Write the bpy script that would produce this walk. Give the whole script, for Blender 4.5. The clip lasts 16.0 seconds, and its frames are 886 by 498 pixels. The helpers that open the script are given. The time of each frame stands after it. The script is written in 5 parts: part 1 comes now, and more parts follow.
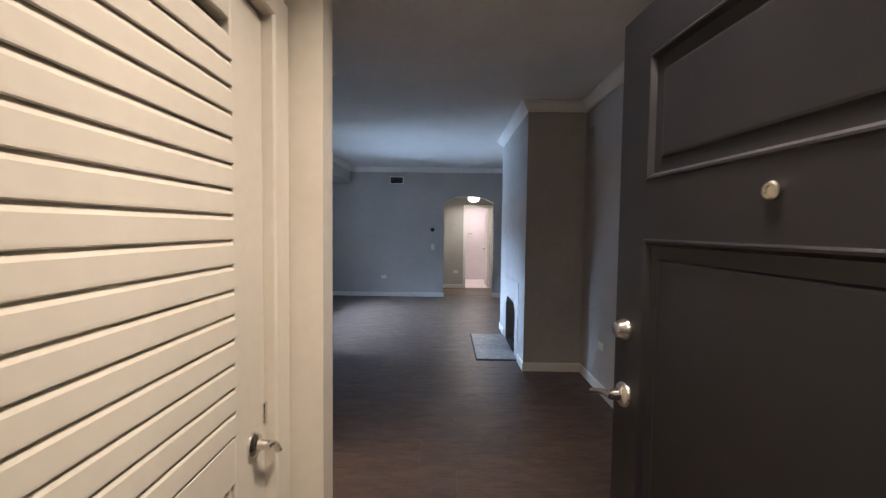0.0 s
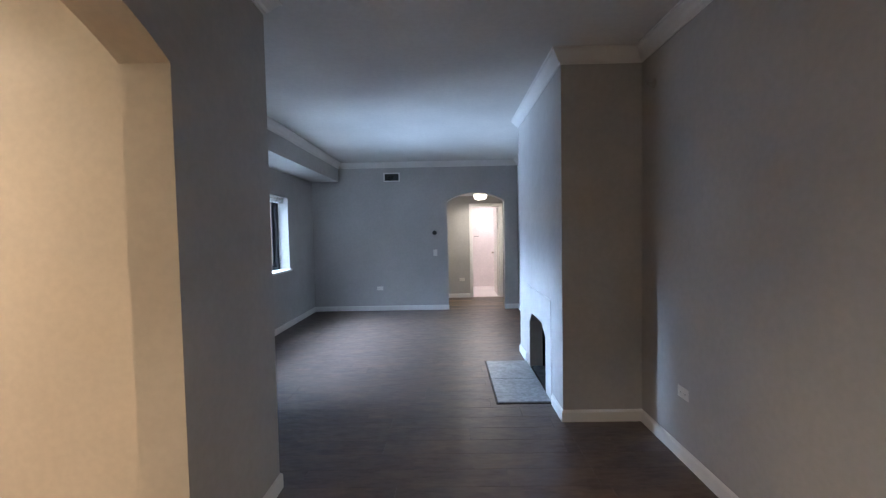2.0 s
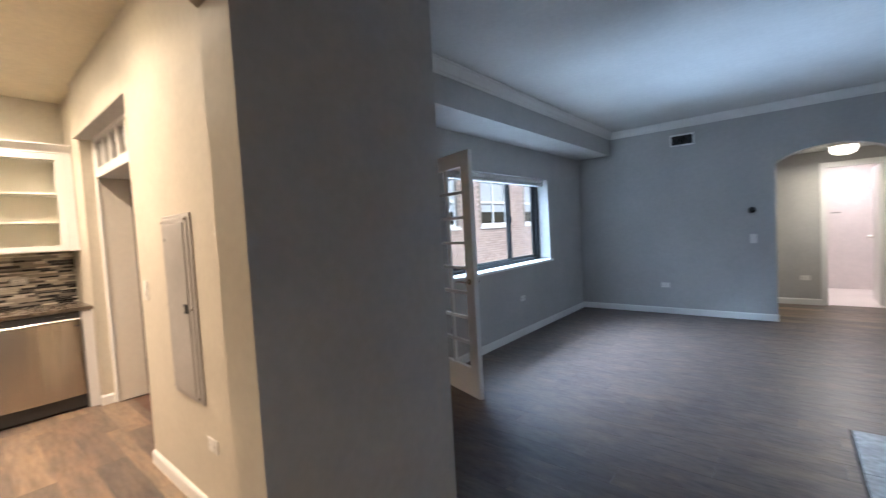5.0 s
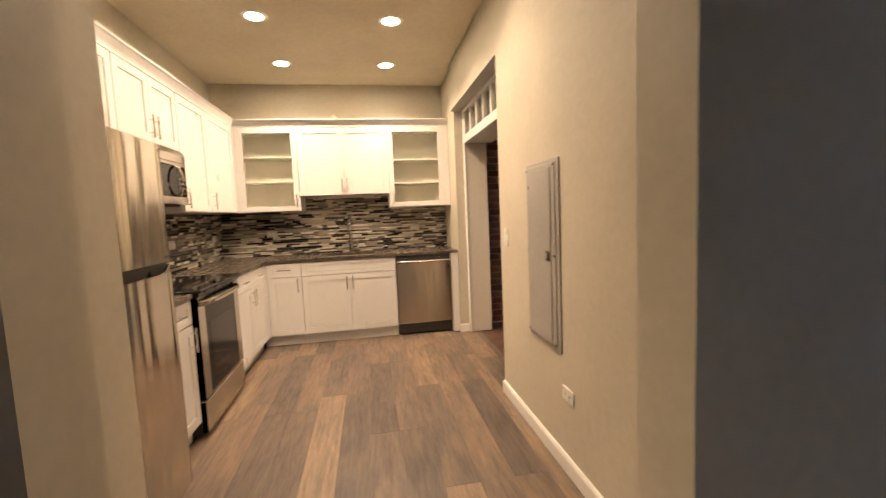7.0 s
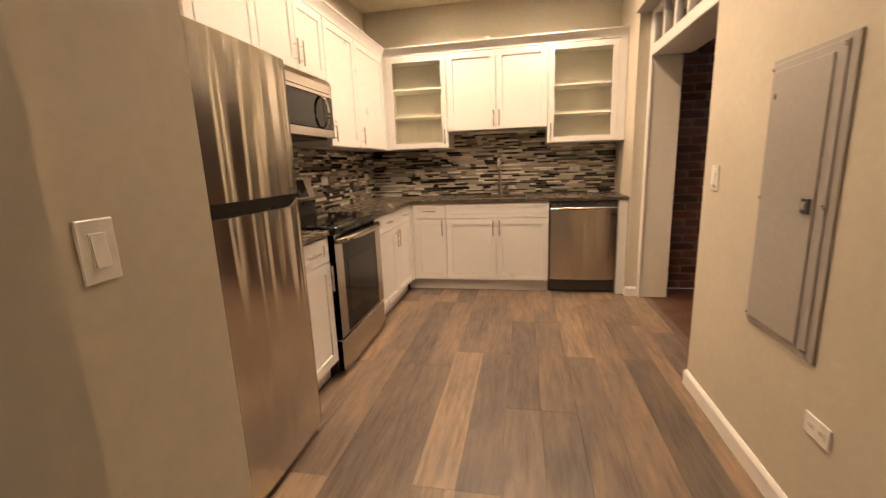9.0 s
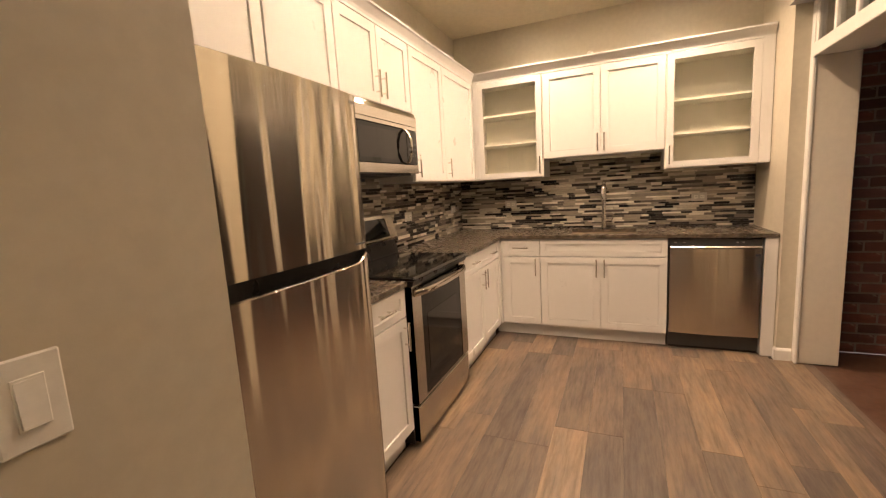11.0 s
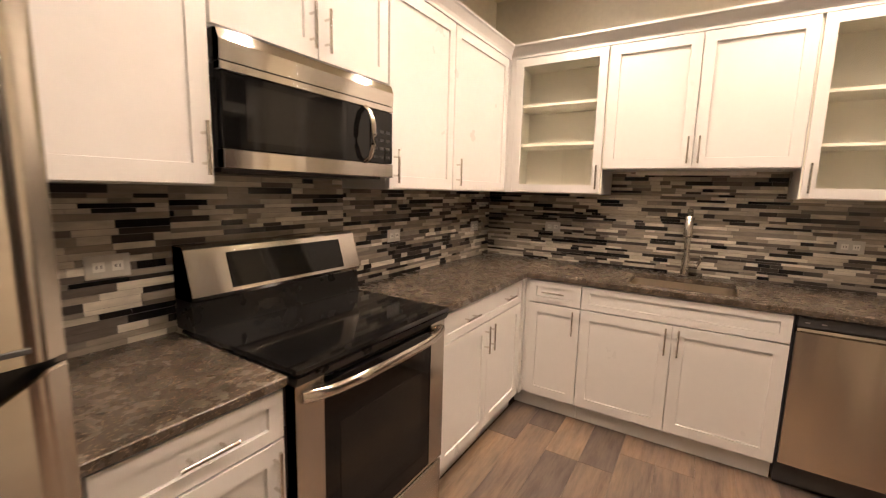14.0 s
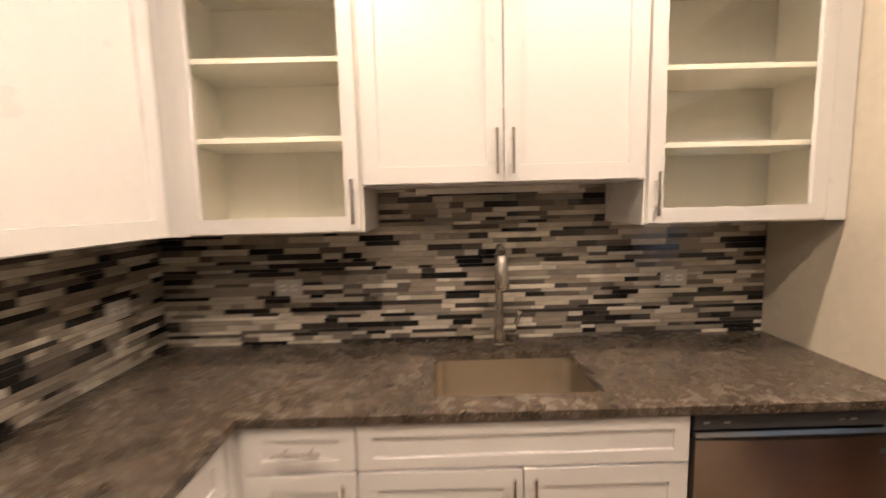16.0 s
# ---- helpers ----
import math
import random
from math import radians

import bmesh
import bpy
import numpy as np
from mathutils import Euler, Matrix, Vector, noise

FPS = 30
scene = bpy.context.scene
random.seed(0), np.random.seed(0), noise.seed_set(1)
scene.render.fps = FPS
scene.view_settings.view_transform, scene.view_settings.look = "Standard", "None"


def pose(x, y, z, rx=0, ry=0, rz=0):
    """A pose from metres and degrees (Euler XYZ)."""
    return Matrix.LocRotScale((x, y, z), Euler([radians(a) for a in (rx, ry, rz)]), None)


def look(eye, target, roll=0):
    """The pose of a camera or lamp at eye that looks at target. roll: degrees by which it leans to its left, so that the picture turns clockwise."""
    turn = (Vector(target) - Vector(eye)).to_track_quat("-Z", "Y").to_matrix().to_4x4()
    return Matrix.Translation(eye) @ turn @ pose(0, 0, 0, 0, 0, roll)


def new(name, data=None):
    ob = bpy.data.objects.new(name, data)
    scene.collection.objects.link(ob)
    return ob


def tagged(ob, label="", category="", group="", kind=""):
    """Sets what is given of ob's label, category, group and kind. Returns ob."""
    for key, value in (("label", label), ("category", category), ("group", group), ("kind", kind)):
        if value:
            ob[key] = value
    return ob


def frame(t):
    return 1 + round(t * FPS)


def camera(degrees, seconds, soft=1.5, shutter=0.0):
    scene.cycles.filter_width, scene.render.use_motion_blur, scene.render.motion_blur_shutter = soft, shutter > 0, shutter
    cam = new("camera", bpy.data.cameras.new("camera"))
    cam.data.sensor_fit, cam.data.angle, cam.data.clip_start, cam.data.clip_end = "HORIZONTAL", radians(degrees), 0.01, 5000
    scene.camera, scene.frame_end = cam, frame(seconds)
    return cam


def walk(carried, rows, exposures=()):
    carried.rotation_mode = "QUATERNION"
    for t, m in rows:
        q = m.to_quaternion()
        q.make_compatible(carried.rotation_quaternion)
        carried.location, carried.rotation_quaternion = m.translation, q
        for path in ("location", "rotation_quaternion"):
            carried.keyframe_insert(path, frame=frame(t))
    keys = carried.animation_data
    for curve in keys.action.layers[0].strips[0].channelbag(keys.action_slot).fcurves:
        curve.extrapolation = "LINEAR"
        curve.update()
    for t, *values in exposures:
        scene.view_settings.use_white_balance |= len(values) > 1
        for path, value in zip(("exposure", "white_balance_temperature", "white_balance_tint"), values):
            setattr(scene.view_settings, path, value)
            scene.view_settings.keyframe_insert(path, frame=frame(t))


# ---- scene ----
cam = camera(93.7, 16.0, soft=1.2, shutter=0.4)
PATH = [
    (0, (0.238, 0.458, 1.476), (0.224, 2.455, 1.378), 0.7),
    (0.5, (0.261, 0.751, 1.452), (0.198, 2.748, 1.365), -0.1),
    (1, (0.262, 1.042, 1.461), (0.135, 3.037, 1.404), -1.7),
    (1.5, (0.224, 1.352, 1.474), (0.177, 3.351, 1.452), -2.0),
    (2, (0.216, 1.626, 1.457), (0.186, 3.624, 1.376), -1.1),
    (2.5, (0.237, 1.938, 1.469), (0.055, 3.929, 1.494), -2.0),
    (3, (0.246, 2.2, 1.463), (0.063, 4.19, 1.391), -1.7),
    (3.2, (0.245, 2.294, 1.506), (0.067, 4.284, 1.427), -1.3),
    (5.3, (0.322, 2.634, 1.403), (-1.131, 4.005, 1.323), -3.0),
    (5.5, (0.293, 2.613, 1.395), (-1.252, 3.881, 1.324), -2.7),
    (6, (0.233, 2.555, 1.387), (-1.511, 3.533, 1.323), -4.0),
    (6.5, (0.125, 2.511, 1.359), (-1.753, 3.183, 1.221), -3.8),
    (7, (-0.058, 2.502, 1.333), (-2.02, 2.845, 1.158), -2.5),
    (7.5, (-0.214, 2.51, 1.295), (-2.191, 2.626, 1.012), -3.3),
    (8, (-0.292, 2.493, 1.252), (-2.242, 2.475, 0.806), -1.4),
    (8.5, (-0.377, 2.477, 1.235), (-2.307, 2.327, 0.73), -1.2),
    (9, (-0.564, 2.524, 1.26), (-2.486, 2.144, 0.859), -2.2),
    (9.5, (-0.705, 2.524, 1.279), (-2.586, 1.981, 0.869), -1.5),
    (10, (-0.86, 2.419, 1.334), (-2.743, 1.814, 1.042), -2.0),
    (10.2, (-0.881, 2.4, 1.355), (-2.744, 1.71, 1.129), -3.2),
    (12.5, (-1.332, 2.477, 1.36), (-3.104, 1.637, 0.968), -1.8),
    (13, (-1.579, 2.417, 1.377), (-3.377, 1.612, 1.035), -3.3),
    (13.5, (-1.817, 2.368, 1.406), (-3.594, 1.504, 1.093), -2.9),
    (14, (-2.056, 2.356, 1.425), (-3.734, 1.304, 1.142), 1.4),
    (14.5, (-2.276, 2.33, 1.423), (-3.964, 1.305, 1.105), 1.0),
    (15, (-2.595, 2.205, 1.431), (-4.41, 1.405, 1.174), -1.7),
    (15.5, (-2.998, 2.105, 1.493), (-4.91, 1.607, 1.185), -3.3),
    (16, (-3.407, 2.037, 1.516), (-5.395, 2.053, 1.292), -1.5),
]
EXPOSURES = [(0.0, 0.22, 5900, 13), (1.5, 0.48, 5750, 12), (3.2, 0.6, 5800, 12), (5.3, 0.62, 5700, 9), (6.5, 0.35, 6200, 10), (8.0, -0.15, 6800, 12), (10.2, -0.10, 6800, 13.5), (12.3, -0.17, 6320, 13.5), (14.0, -0.16, 5950, 14), (16.0, -0.21, 5750, 11.5)]
walk(cam, [(t, look(eye, target, roll)) for t, eye, target, roll in PATH], EXPOSURES)

# ---- light levels ----
SKY = 0.15
SUN = 5.0
DAY_W = 100.0
SKY_W = 2450.0
SPOT_W = 16.0
ENTRY_W = 22.0
CORRIDOR_FILL_W = 16.0
FAR_W = 14.0
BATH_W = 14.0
LENS = 150.0
WARM = (1.0, 0.71, 0.48)
SOFTWARM = (1.0, 0.82, 0.62)

# ---- world, daylight, exposure ----
world = bpy.data.worlds.new("sky")
scene.world = world
world.use_nodes = True
wn = world.node_tree
sky = wn.nodes.new("ShaderNodeTexSky")
sky.sky_type = "NISHITA"
sky.sun_disc = False
sky.sun_elevation = radians(46)
sky.sun_rotation = radians(63)
wn.links.new(sky.outputs[0], wn.nodes["Background"].inputs[0])
wn.nodes["Background"].inputs[1].default_value = SKY

sun = new("sun", bpy.data.lights.new("sun", "SUN"))
sun.data.energy = SUN
sun.data.angle = radians(14)
sun.data.color = (1.0, 0.97, 0.92)
sun.matrix_world = look((6.0, 3.0, 7.0), (0, 0, 0))   # hazy sun over the roofs, on the far side of the window


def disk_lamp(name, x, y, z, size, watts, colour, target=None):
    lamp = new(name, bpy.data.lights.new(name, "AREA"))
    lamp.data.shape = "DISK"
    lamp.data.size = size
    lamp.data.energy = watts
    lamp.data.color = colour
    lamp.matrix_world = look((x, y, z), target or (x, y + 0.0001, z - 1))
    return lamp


ZK = 2.87  # kitchen ceiling
ZC = 2.77  # hall and living room ceiling
SPOTS = [(x, y) for x in (-2.52, -3.52, -4.51) for y in (1.74, 2.765)]
for lx, ly in SPOTS:
    disk_lamp("downlight_glow", lx, ly, ZK - 0.012, 0.06, SPOT_W * (0.85 if lx > -3 else 1.05), WARM).data.spread = radians(136)
disk_lamp("entry_glow", 0.56, 1.16, ZC - 0.10, 0.24, ENTRY_W, SOFTWARM).data.spread = radians(122)
# unseen lamp added outside the entry to brighten the open door
disk_lamp("corridor_fill", 0.4, -0.6, ZC - 0.10, 0.3, CORRIDOR_FILL_W, SOFTWARM)
disk_lamp("far_hall_glow", 0.87, 10.15, 2.085, 0.22, FAR_W, (1.0, 0.86, 0.66))
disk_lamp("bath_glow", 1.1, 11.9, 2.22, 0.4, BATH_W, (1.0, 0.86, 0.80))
for tip, ay, watts, cone in ((0.95, 7.1, DAY_W * 0.145, 46), (-0.66, 6.30, DAY_W * 0.16, 16)):    # added window lamps for ground and facade bounce, aimed at ceiling and chimney breast
    day = new("window_fill", bpy.data.lights.new("window_fill", "AREA"))
    day.data.shape = "RECTANGLE"
    day.data.size, day.data.size_y = 2.1, 1.05
    day.data.energy = watts
    day.data.spread = radians(cone)
    day.data.color = (0.54, 0.74, 1.0)
    day.matrix_world = look((-2.62, 7.1, 1.50), (0.0, ay, 1.50 + tip))
over = new("sky_stand_in", bpy.data.lights.new("sky_stand_in", "AREA"))      # unseen area lamp standing in for the open sky above the roof opposite
over.data.shape = "RECTANGLE"
over.data.size, over.data.size_y = 3.2, 2.4
over.data.energy = SKY_W
over.data.color = (0.60, 0.78, 1.0)
over.matrix_world = look((-6.2, 7.0, 4.9), (-2.34, 7.1, 1.45))

# ---- mesh helpers ----
WORLD_OF = {}


def cube(bm, x0, x1, y0, y1, z0, z1, c=0.0):
    """A box, with its edges chamfered by c."""
    lo, hi = (min(x0, x1), min(y0, y1), min(z0, z1)), (max(x0, x1), max(y0, y1), max(z0, z1))
    c = min([c] + [(h - l) * 0.45 for l, h in zip(lo, hi)])
    signs = [(a, b, d) for a in (0, 1) for b in (0, 1) for d in (0, 1)]
    if c <= 0:
        v = {s: bm.verts.new([hi[i] if s[i] else lo[i] for i in range(3)]) for s in signs}
        for i in range(3):
            j, k = [q for q in range(3) if q != i]
            for e in (0, 1):
                ring = []
                for a, b in ((0, 0), (1, 0), (1, 1), (0, 1)):
                    s = [0, 0, 0]
                    s[i], s[j], s[k] = e, a, b
                    ring.append(v[tuple(s)])
                bm.faces.new(ring)
        return
    v = {}
    for s in signs:
        for f in range(3):
            p = []
            for i in range(3):
                edge = hi[i] if s[i] else lo[i]
                p.append(edge if i == f else edge + (-c if s[i] else c))
            v[s, f] = bm.verts.new(p)
    for i in range(3):
        j, k = [q for q in range(3) if q != i]
        for e in (0, 1):
            ring = []
            for a, b in ((0, 0), (1, 0), (1, 1), (0, 1)):
                s = [0, 0, 0]
                s[i], s[j], s[k] = e, a, b
                ring.append(v[tuple(s), i])
            bm.faces.new(ring)
        for a in (0, 1):
            for b in (0, 1):
                s0, s1 = [0, 0, 0], [0, 0, 0]
                s0[i], s1[i] = 0, 1
                s0[j] = s1[j] = a
                s0[k] = s1[k] = b
                s0, s1 = tuple(s0), tuple(s1)
                bm.faces.new((v[s0, j], v[s1, j], v[s1, k], v[s0, k]))
    for s in signs:
        bm.faces.new((v[s, 0], v[s, 1], v[s, 2]))


def prism(bm, outline, lift):
    """A closed outline of points, swept by the vector lift."""
    a = [bm.verts.new(p) for p in outline]
    b = [bm.verts.new(Vector(p) + Vector(lift)) for p in outline]
    bm.faces.new(a)
    bm.faces.new(b[::-1])
    n = len(a)
    for i in range(n):
        bm.faces.new((a[i], b[i], b[(i + 1) % n], a[(i + 1) % n]))


def rod(bm, p, q, r, r2=None, seg=14):
    """A round bar from p to q."""
    p, q = Vector(p), Vector(q)
    turn = (q - p).to_track_quat("Z", "Y").to_matrix().to_4x4()
    bmesh.ops.create_cone(bm, cap_ends=True, segments=seg, radius1=r, radius2=r if r2 is None else r2,
                          depth=(q - p).length, matrix=Matrix.Translation((p + q) / 2) @ turn)


def tube(bm, points, r, seg=12, squash=1.0):
    """A round bar bent along points."""
    points = [Vector(p) for p in points]
    rings = []
    for i, p in enumerate(points):
        way = (points[min(i + 1, len(points) - 1)] - points[max(i - 1, 0)]).normalized()
        side = way.cross(Vector((0, 0, 1)))
        side = side.normalized() if side.length > 0.05 else Vector((1, 0, 0))
        up = side.cross(way)
        rings.append([bm.verts.new(p + side * (r * math.cos(2 * math.pi * k / seg)) + up * (r * squash * math.sin(2 * math.pi * k / seg))) for k in range(seg)])
    for a, b in zip(rings, rings[1:]):
        for k in range(seg):
            bm.faces.new((a[k], a[(k + 1) % seg], b[(k + 1) % seg], b[k]))
    bm.faces.new(rings[0])
    bm.faces.new(rings[-1][::-1])


def lathe(bm, profile, centre, axis=(0, 0, 1), seg=24):
    """A turned shape: profile of (radius, height) along the axis."""
    m = Matrix.Translation(centre) @ Vector(axis).to_track_quat("Z", "Y").to_matrix().to_4x4()
    rings = []
    for r, h in profile:
        rings.append([bm.verts.new(m @ Vector((max(r, 0.0005) * math.cos(2 * math.pi * k / seg), max(r, 0.0005) * math.sin(2 * math.pi * k / seg), h))) for k in range(seg)])
    for a, b in zip(rings, rings[1:]):
        for k in range(seg):
            bm.faces.new((a[k], a[(k + 1) % seg], b[(k + 1) % seg], b[k]))
    bm.faces.new(rings[0])
    bm.faces.new(rings[-1][::-1])


def sweep(bm, path, profile, flip=False):
    """A moulding along a plan path, mitred. profile: (out from the wall, height); the wall's room side is to the path's left."""
    path = [Vector((*p, 0)) for p in path]
    rings = []
    for i, p in enumerate(path):
        dirs = []
        if i > 0:
            dirs.append((p - path[i - 1]).normalized())
        if i < len(path) - 1:
            dirs.append((path[i + 1] - p).normalized())
        norms = [Vector((-d.y, d.x, 0)) * (-1 if flip else 1) for d in dirs]
        n = sum(norms, Vector()).normalized()
        n = n / max(n.dot(norms[0]), 0.2)
        rings.append([bm.verts.new(p + n * o + Vector((0, 0, h))) for o, h in profile])
    k = len(profile)
    for a, b in zip(rings, rings[1:]):
        for i in range(k):
            bm.faces.new((a[i], a[(i + 1) % k], b[(i + 1) % k], b[i]))
    bm.faces.new(rings[0])
    bm.faces.new(rings[-1][::-1])


def part(name, bm, material, parent=None, label="", smooth=False):
    """Links a bmesh as one mesh object, under parent if given."""
    bmesh.ops.recalc_face_normals(bm, faces=bm.faces)
    me = bpy.data.meshes.new(name)
    bm.to_mesh(me)
    bm.free()
    me.materials.append(material)
    if smooth:
        me.shade_smooth()
        me.set_sharp_from_angle(angle=radians(40))
    ob = new(name, me)
    if parent:
        ob.parent = parent
        ob.matrix_parent_inverse = WORLD_OF.get(parent.name, Matrix()).inverted()
    if label:
        ob["label"] = label
    return ob


def thing(name, x, y, z, label, category, group="", kind=""):
    ob = new(name)
    ob.empty_display_size = 0.1
    ob.location = (x, y, z)
    WORLD_OF[ob.name] = Matrix.Translation((x, y, z))
    return tagged(ob, label, category, group, kind)


def structure(name, bm, material, label, category, smooth=False):
    return tagged(part(name, bm, material, None, "", smooth), label, category, "", "structure")


def blocks(*boxes, c=0.0):
    bm = bmesh.new()
    for b in boxes:
        cube(bm, *b, c=c)
    return bm


# ---- materials ----
def material(name):
    m = bpy.data.materials.new(name)
    m.use_nodes = True
    nt = m.node_tree
    return m, nt, nt.nodes["Principled BSDF"]


def node(nt, kind, **values):
    n = nt.nodes.new(kind)
    for key, value in values.items():
        n.inputs[key].default_value = value
    return n


def coords(nt, scale=(1, 1, 1), shift=None):
    tc = nt.nodes.new("ShaderNodeTexCoord")
    mp = nt.nodes.new("ShaderNodeMapping")
    mp.inputs["Scale"].default_value = scale
    nt.links.new(tc.outputs["Object"], mp.inputs["Vector"])
    if shift is not None:
        nt.links.new(shift, mp.inputs["Location"])
    return mp.outputs[0]


def ramp(nt, fac, stops, constant=False):
    r = nt.nodes.new("ShaderNodeValToRGB")
    if constant:
        r.color_ramp.interpolation = "CONSTANT"
    while len(r.color_ramp.elements) < len(stops):
        r.color_ramp.elements.new(0.5)
    for e, (at, col) in zip(r.color_ramp.elements, stops):
        e.position = at
        e.color = (*col, 1) if len(col) == 3 else col
    nt.links.new(fac, r.inputs[0])
    return r.outputs[0]


def mix(nt, fac, a, b, blend="MIX"):
    n = nt.nodes.new("ShaderNodeMix")
    n.data_type, n.blend_type = "RGBA", blend
    for socket, value in ((n.inputs[0], fac), (n.inputs[6], a), (n.inputs[7], b)):
        if isinstance(value, bpy.types.NodeSocket):
            nt.links.new(value, socket)
        elif isinstance(value, (int, float)):
            socket.default_value = value
        else:
            socket.default_value = (*value, 1)
    return n.outputs[2]


def noise_tex(nt, vec, scale, detail=3.0, rough=0.55):
    n = node(nt, "ShaderNodeTexNoise", Scale=scale, Detail=detail, Roughness=rough)
    nt.links.new(vec, n.inputs["Vector"])
    return n.outputs[0]


def bump(nt, bsdf, height, strength, distance=0.002):
    b = node(nt, "ShaderNodeBump", Strength=strength, Distance=distance)
    nt.links.new(height, b.inputs["Height"])
    nt.links.new(b.outputs[0], bsdf.inputs["Normal"])


def scaled(c, k):
    return tuple(min(v * k, 1.0) for v in c)


def paint(name, colour, rough=0.5, grain=220.0, relief=0.12, wear=0.06):
    """Rolled or sprayed paint: faint mottling at two scales and a fine stipple."""
    m, nt, bsdf = material(name)
    v = coords(nt)
    big = ramp(nt, noise_tex(nt, v, 1.7, 4), [(0.3, scaled(colour, 1 - wear)), (0.7, scaled(colour, 1 + wear))])
    small = ramp(nt, noise_tex(nt, v, 26.0, 3), [(0.35, (1 - wear, 1 - wear, 1 - wear)), (0.65, (1, 1, 1))])
    nt.links.new(mix(nt, 1.0, big, small, "MULTIPLY"), bsdf.inputs["Base Color"])
    r = ramp(nt, noise_tex(nt, v, 6.0, 3), [(0.3, (rough * 0.85,) * 3), (0.7, (min(rough * 1.15, 1),) * 3)])
    nt.links.new(r, bsdf.inputs["Roughness"])
    bump(nt, bsdf, noise_tex(nt, v, grain, 2), relief, 0.001)
    return m


def steel(name, colour, rough, along, wavy=0.0, aniso=0.6):
    """Brushed steel: gloss drawn out across the brushing direction, smudges, and a slow wave in the sheet."""
    m, nt, bsdf = material(name)
    gloss = nt.nodes.new("ShaderNodeBsdfAnisotropic")
    gloss.inputs["Anisotropy"].default_value = aniso
    fine = {"x": (1, 30, 70), "y": (30, 1, 70)}[along]
    hair = noise_tex(nt, coords(nt, fine), 1.0, 2)
    nt.links.new(ramp(nt, hair, [(0.25, scaled(colour, 0.96)), (0.75, scaled(colour, 1.03))]), gloss.inputs["Color"])
    smudge = noise_tex(nt, coords(nt), 3.0, 2)
    nt.links.new(ramp(nt, smudge, [(0.3, (rough * 0.92,) * 3), (0.7, (rough * 1.1,) * 3)]), gloss.inputs["Roughness"])
    brush = node(nt, "ShaderNodeCombineXYZ", X=1.0 if along == "x" else 0.0, Y=1.0 if along == "y" else 0.0)
    nt.links.new(brush.outputs[0], gloss.inputs["Tangent"])
    if wavy:
        slow = noise_tex(nt, coords(nt, (8.5, 8.5, 0.5)), 1.0, 1.0)
        bump(nt, gloss, slow, wavy, 0.03)
    nt.links.new(gloss.outputs[0], nt.nodes["Material Output"].inputs["Surface"])
    return m


def plain(name, colour, rough, metal=0.0, coat=0.0, grain=40.0, wear=0.05):
    """Moulded or cast things: even colour with slight handling marks."""
    m, nt, bsdf = material(name)
    v = coords(nt)
    nt.links.new(ramp(nt, noise_tex(nt, v, grain, 3), [(0.3, scaled(colour, 1 - wear)), (0.7, scaled(colour, 1 + wear))]), bsdf.inputs["Base Color"])
    nt.links.new(ramp(nt, noise_tex(nt, v, 9.0, 3), [(0.3, (rough * 0.8,) * 3), (0.7, (min(1, rough * 1.25),) * 3)]), bsdf.inputs["Roughness"])
    bsdf.inputs["Metallic"].default_value = metal
    bsdf.inputs["Coat Weight"].default_value = coat
    return m


def glass(name, tint=(0.985, 0.985, 0.97), ior=1.45):
    m, nt, bsdf = material(name)
    bsdf.inputs["Base Color"].default_value = (*tint, 1)
    bsdf.inputs["Roughness"].default_value = 0.02
    bsdf.inputs["Transmission Weight"].default_value = 1.0
    bsdf.inputs["IOR"].default_value = ior
    return m


def lit(name, colour, strength):
    m, nt, bsdf = material(name)
    bsdf.inputs["Base Color"].default_value = (0.8, 0.8, 0.78, 1)
    bsdf.inputs["Emission Color"].default_value = (*colour, 1)
    bsdf.inputs["Emission Strength"].default_value = strength
    return m


def planks_material(name, stops, rough, grain_dark, cloudy=0.9, grainy=0.32, blotch=(2.4, 8.0, 1.0), grain=(2.1, 21.0, 8.0), pores=(7.0, 62.0, 8.0)):
    """Wood-look boards along x: each board its own tone, with streaked grain."""
    m, nt, bsdf = material(name)
    info = nt.nodes.new("ShaderNodeObjectInfo")
    shift = nt.nodes.new("ShaderNodeVectorMath")
    shift.operation = "SCALE"
    shift.inputs[0].default_value = (37.0, 19.0, 5.0)
    nt.links.new(info.outputs["Random"], shift.inputs["Scale"])
    base = ramp(nt, info.outputs["Random"], stops)
    v = coords(nt, grain, shift.outputs[0])
    streak = noise_tex(nt, v, 1.0, 6, 0.65)
    g = ramp(nt, streak, [(0.30, grain_dark), (0.50, (0.95, 0.95, 0.95)), (0.72, (1.25, 1.18, 1.08))])
    col = mix(nt, 0.85, base, g, "MULTIPLY")
    v2 = coords(nt, pores, shift.outputs[0])
    fine = noise_tex(nt, v2, 1.0, 4, 0.7)
    col = mix(nt, grainy, col, ramp(nt, fine, [(0.36, (0.55, 0.52, 0.5)), (0.56, (1, 1, 1))]), "MULTIPLY")
    v3 = coords(nt, blotch, shift.outputs[0])
    cloud = ramp(nt, noise_tex(nt, v3, 1.0, 5, 0.62), [(0.32, (0.66, 0.68, 0.74)), (0.68, (1.24, 1.14, 0.98))])
    nt.links.new(mix(nt, cloudy, col, cloud, "MULTIPLY"), bsdf.inputs["Base Color"])
    nt.links.new(ramp(nt, fine, [(0.3, (rough * 1.25,) * 3), (0.7, (rough * 0.85,) * 3)]), bsdf.inputs["Roughness"])
    bump(nt, bsdf, fine, 0.25, 0.0012)
    return m


